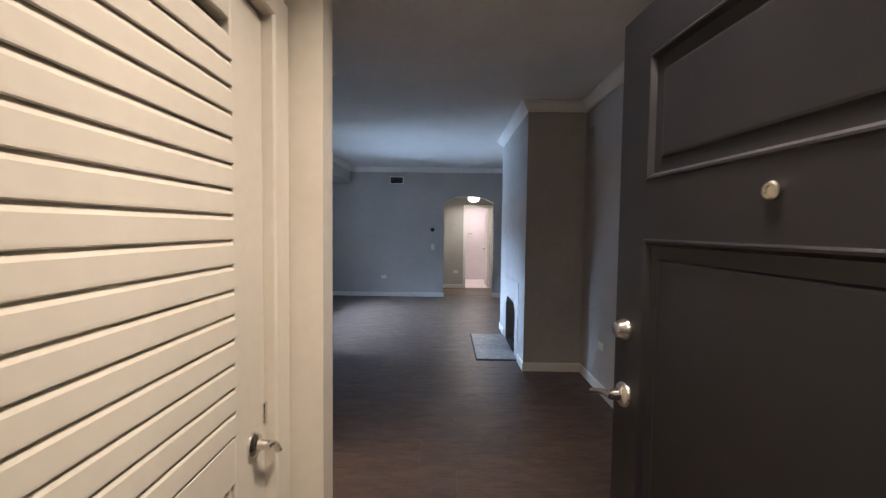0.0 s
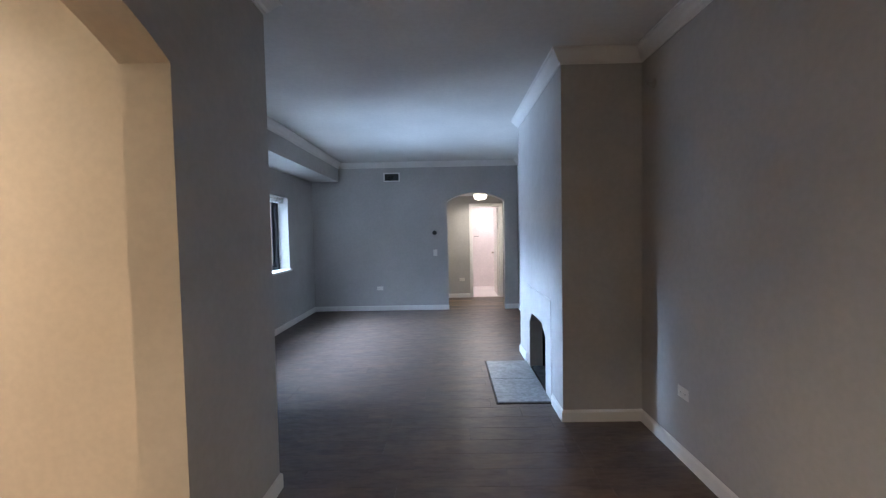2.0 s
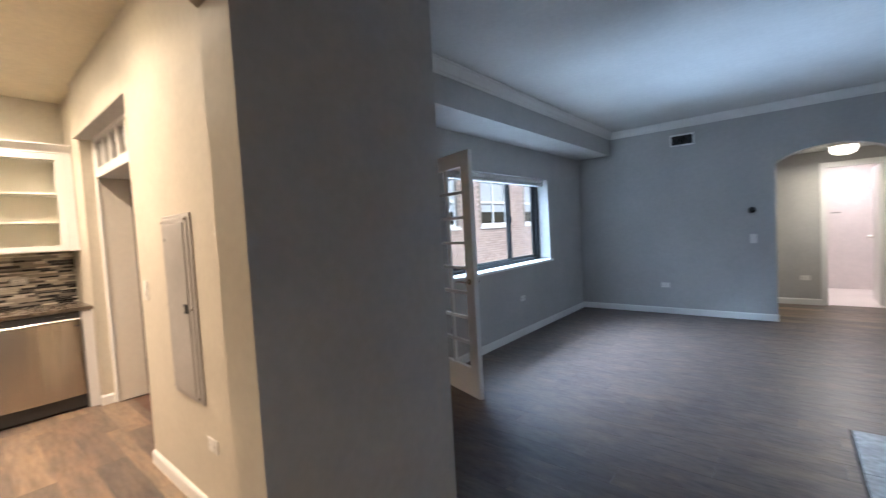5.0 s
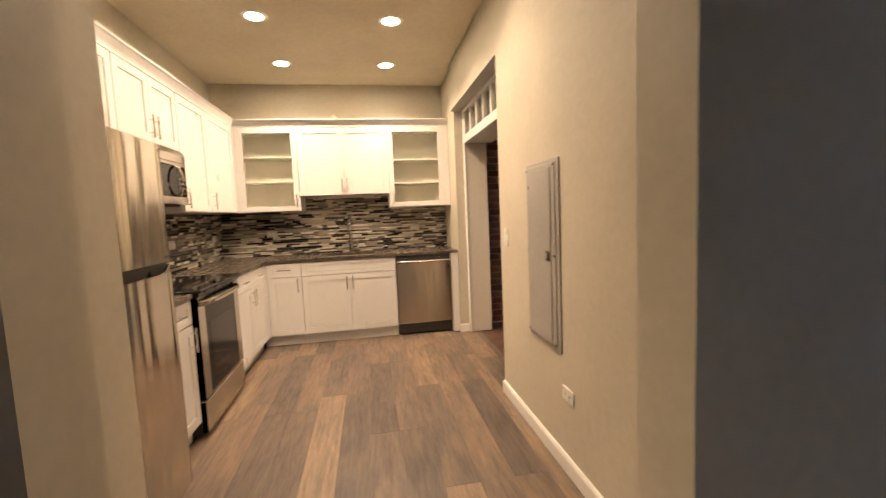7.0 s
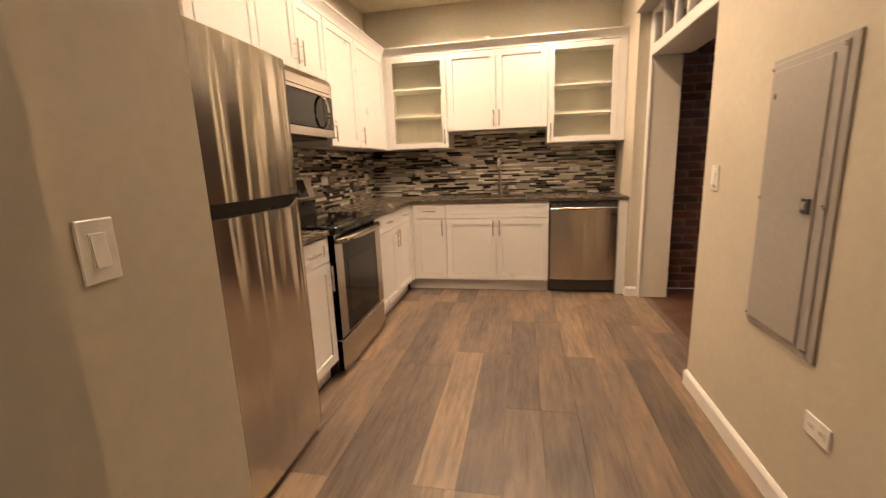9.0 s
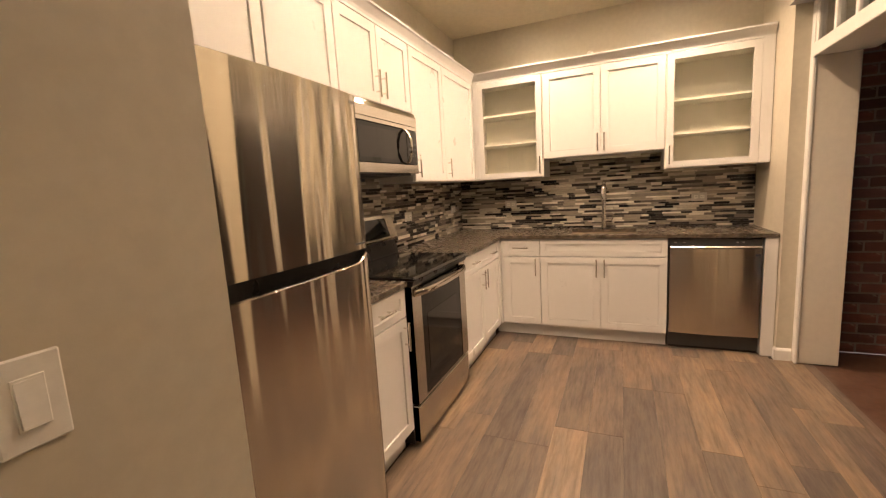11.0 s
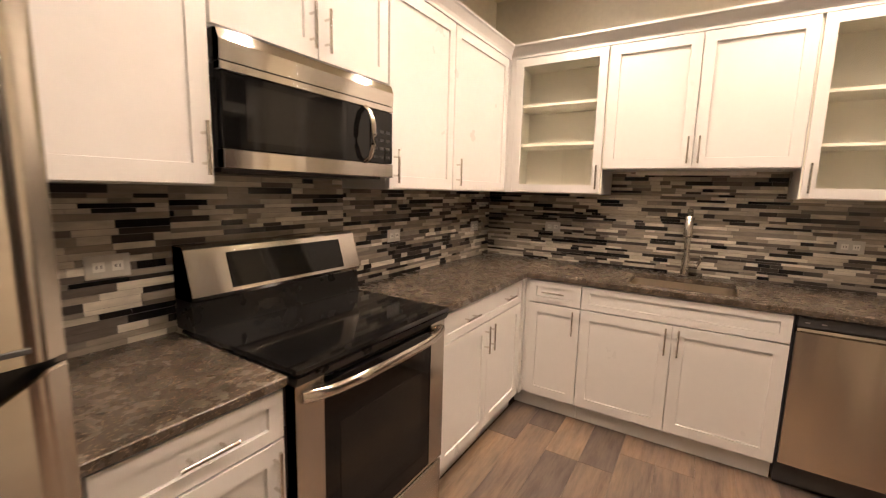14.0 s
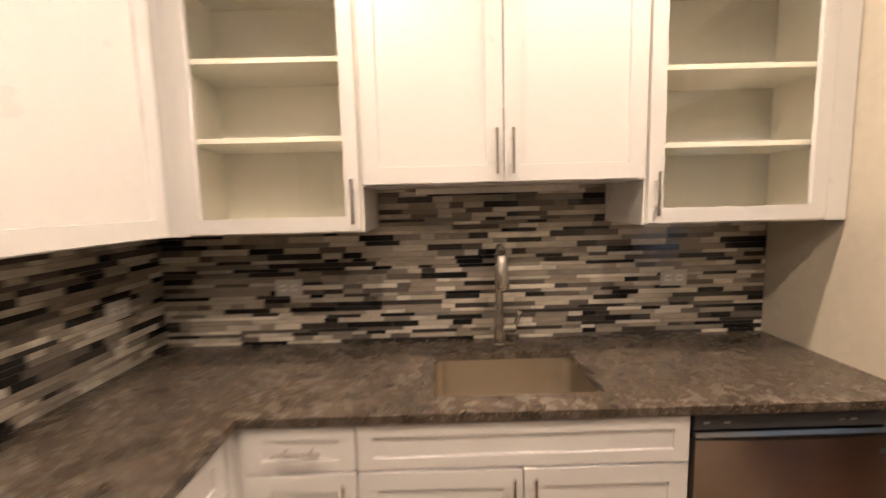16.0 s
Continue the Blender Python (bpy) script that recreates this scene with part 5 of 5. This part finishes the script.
def shared_box(key, dims, mat, c):
    k = (key, mat.name, tuple(round(d, 4) for d in dims))
    if k not in SHARED:
        bm = bmesh.new()
        cube(bm, 0, dims[0], 0, dims[1], 0, dims[2], c)
        bmesh.ops.recalc_face_normals(bm, faces=bm.faces)
        me = bpy.data.meshes.new(key)
        bm.to_mesh(me)
        bm.free()
        me.materials.append(mat)
        SHARED[k] = me
    return SHARED[k]


def piece(name, me, parent, x, y, z):
    ob = new(name, me)
    ob.location = (x, y, z)
    ob.parent = parent
    ob.matrix_parent_inverse = WORLD_OF.get(parent.name, Matrix()).inverted()
    return ob


rng = random.Random(11)


def boards(parent, mat, x0, x1, y0, y1, wide=0.178, long=1.22):
    """Boards along x in staggered rows, with open joints between them."""
    y = y0
    while y < y1 - 0.01:
        w = min(wide, y1 - y)
        x = x0 - rng.choice((0.12, 0.35, 0.55, 0.78, 0.98))
        while x < x1 - 0.005:
            a, b = max(x, x0), min(x + long, x1)
            if b - a > 0.01:
                piece("plank", shared_box("plank", (b - a - 0.0008, w - 0.0008, 0.008), mat, 0.0007), parent, a, y, -0.008)
            x += long
        y += wide


floor_k = bpy.data.objects["floor_kitchen"]
floor_h = bpy.data.objects["floor_hall"]
boards(floor_k, M_FLOOR_K, -4.63, XH - 0.002, 1.37, YN)
boards(floor_k, M_FLOOR_K, -2.32, -1.49, YS + 0.01, 1.37)
boards(floor_k, M_FLOOR_K, DX0, DX1, YN, 3.66)
boards(floor_h, M_FLOOR_H, XH, 1.655, 0.62, 3.945)
boards(floor_h, M_FLOOR_H, XL, 1.06, 3.945, 6.61)
boards(floor_h, M_FLOOR_H, 1.06, 1.655, 3.945, 4.745)
boards(floor_h, M_FLOOR_H, XL, 1.50, 6.61, 9.41)
boards(floor_h, M_FLOOR_K, 0.0, 1.85, 9.41, 10.86)

# mosaic backsplash
ROWS = (0.0150, 0.0205, 0.0205, 0.0260)       # heights of the strip rows
LENGTHS = (0.060, 0.085, 0.115, 0.150, 0.200)


def mosaic(name, face, plane, regions, near):
    """Thin strips in rows; those in the stretch near are pieces of their own, the others one mesh."""
    bm = bmesh.new()
    for u0, u1, v0, v1 in regions:
        slab(bm, face, plane, u0, u1, v0, v1, 0.0005, 0.0055)
    wall = structure(name, bm, M_GROUT, "linear glass and stone mosaic backsplash", "backsplash")
    verts, faces = [], []
    for u0, u1, v0, v1 in regions:
        v = v0
        while v < v1 - 0.006:
            high = rng.choice(ROWS)
            h = min(high, v1 - v) - 0.0016
            u = u0 - rng.random() * 0.1
            while u < u1:
                ln = rng.choice(LENGTHS)
                a, b = max(u, u0), min(u + ln, u1) - 0.0016
                u += ln
                if b - a < 0.006:
                    continue
                out = 0.0085 + rng.choice((0.0, 0.0006, 0.0012))
                if near and near[0] < a and b < near[1] and h > 0.0115:
                    if face == "W":
                        me = shared_box("mosaic_tile", (out - 0.005, b - a, h), M_TILE, 0.0008)
                        piece("mosaic_tile", me, wall, plane + 0.005, a, v)
                    continue
                p0, p1 = at_face(face, plane, a, v, 0.005), at_face(face, plane, b, v + h, out)
                lo = [min(p, q) for p, q in zip(p0, p1)]
                hi = [max(p, q) for p, q in zip(p0, p1)]
                n0 = len(verts)
                verts.extend([(x, y, z) for x in (lo[0], hi[0]) for y in (lo[1], hi[1]) for z in (lo[2], hi[2])])
                faces.extend([tuple(n0 + i for i in f) for f in ((0, 1, 3, 2), (4, 6, 7, 5), (0, 4, 5, 1), (2, 3, 7, 6), (0, 2, 6, 4), (1, 5, 7, 3))])
            v += high
    me = bpy.data.meshes.new("mosaic_rest")
    me.from_pydata(verts, [], faces)
    me.materials.append(M_TILE)
    ob = new("mosaic_rest", me)
    ob.parent = wall
    ob["kind"] = "stuff"


mosaic("backsplash_west", "W", XW, [(YS + 0.009, YNW - 0.002, 0.9145, 1.4195), (1.782, 2.748, 1.4195, 1.5740)], (1.98, 2.62))
mosaic("backsplash_south", "S", YS, [(XW + 0.009, -3.536, 0.9145, 1.4195), (-3.536, -2.746, 0.94, 1.462), (-2.746, -2.29, 0.9145, 1.4195)], None)

# porch bricks
porch = bpy.data.objects["wall_porch"]
for k in range(30):
    z = 0.003 + k * 0.075
    y = 3.795 - (0.105 if k % 2 else 0.0)
    while y < 5.3 and z < 2.2:
        a, b = max(y, 3.795), y + 0.20
        if b - a > 0.03:
            me = shared_box("brick", (0.10, b - a, 0.063), M_BRICK, 0.004)
            piece("brick", me, porch, -4.875 + rng.uniform(0.003, 0.008), a, z)
        y += 0.212
# facade bricks opposite the window, as one mesh
verts, faces = [], []
for k in range(78):
    z = -2.0 + k * 0.08
    y = 9.0 - (0.11 if k % 2 else 0.0)
    while y < 28.0:
        if not any(wy - 0.23 < y < wy + 1.71 and wz - 0.14 < z < wz + 1.56 for wy, wz in wins):
            n0 = len(verts)
            verts.extend([(x, q, w) for x in (FX + 0.001, FX + 0.012) for q in (y, y + 0.21) for w in (z, z + 0.068)])
            faces.extend([tuple(n0 + i for i in f) for f in ((4, 6, 7, 5), (0, 4, 5, 1), (2, 3, 7, 6), (0, 2, 6, 4), (1, 5, 7, 3))])
        y += 0.222
me = bpy.data.meshes.new("brickwork")
me.from_pydata(verts, [], faces)
me.materials.append(M_FACADE)
bw = new("brickwork", me)
bw.parent = house
bw.matrix_parent_inverse = WORLD_OF[house.name].inverted()
bw["kind"] = "stuff"
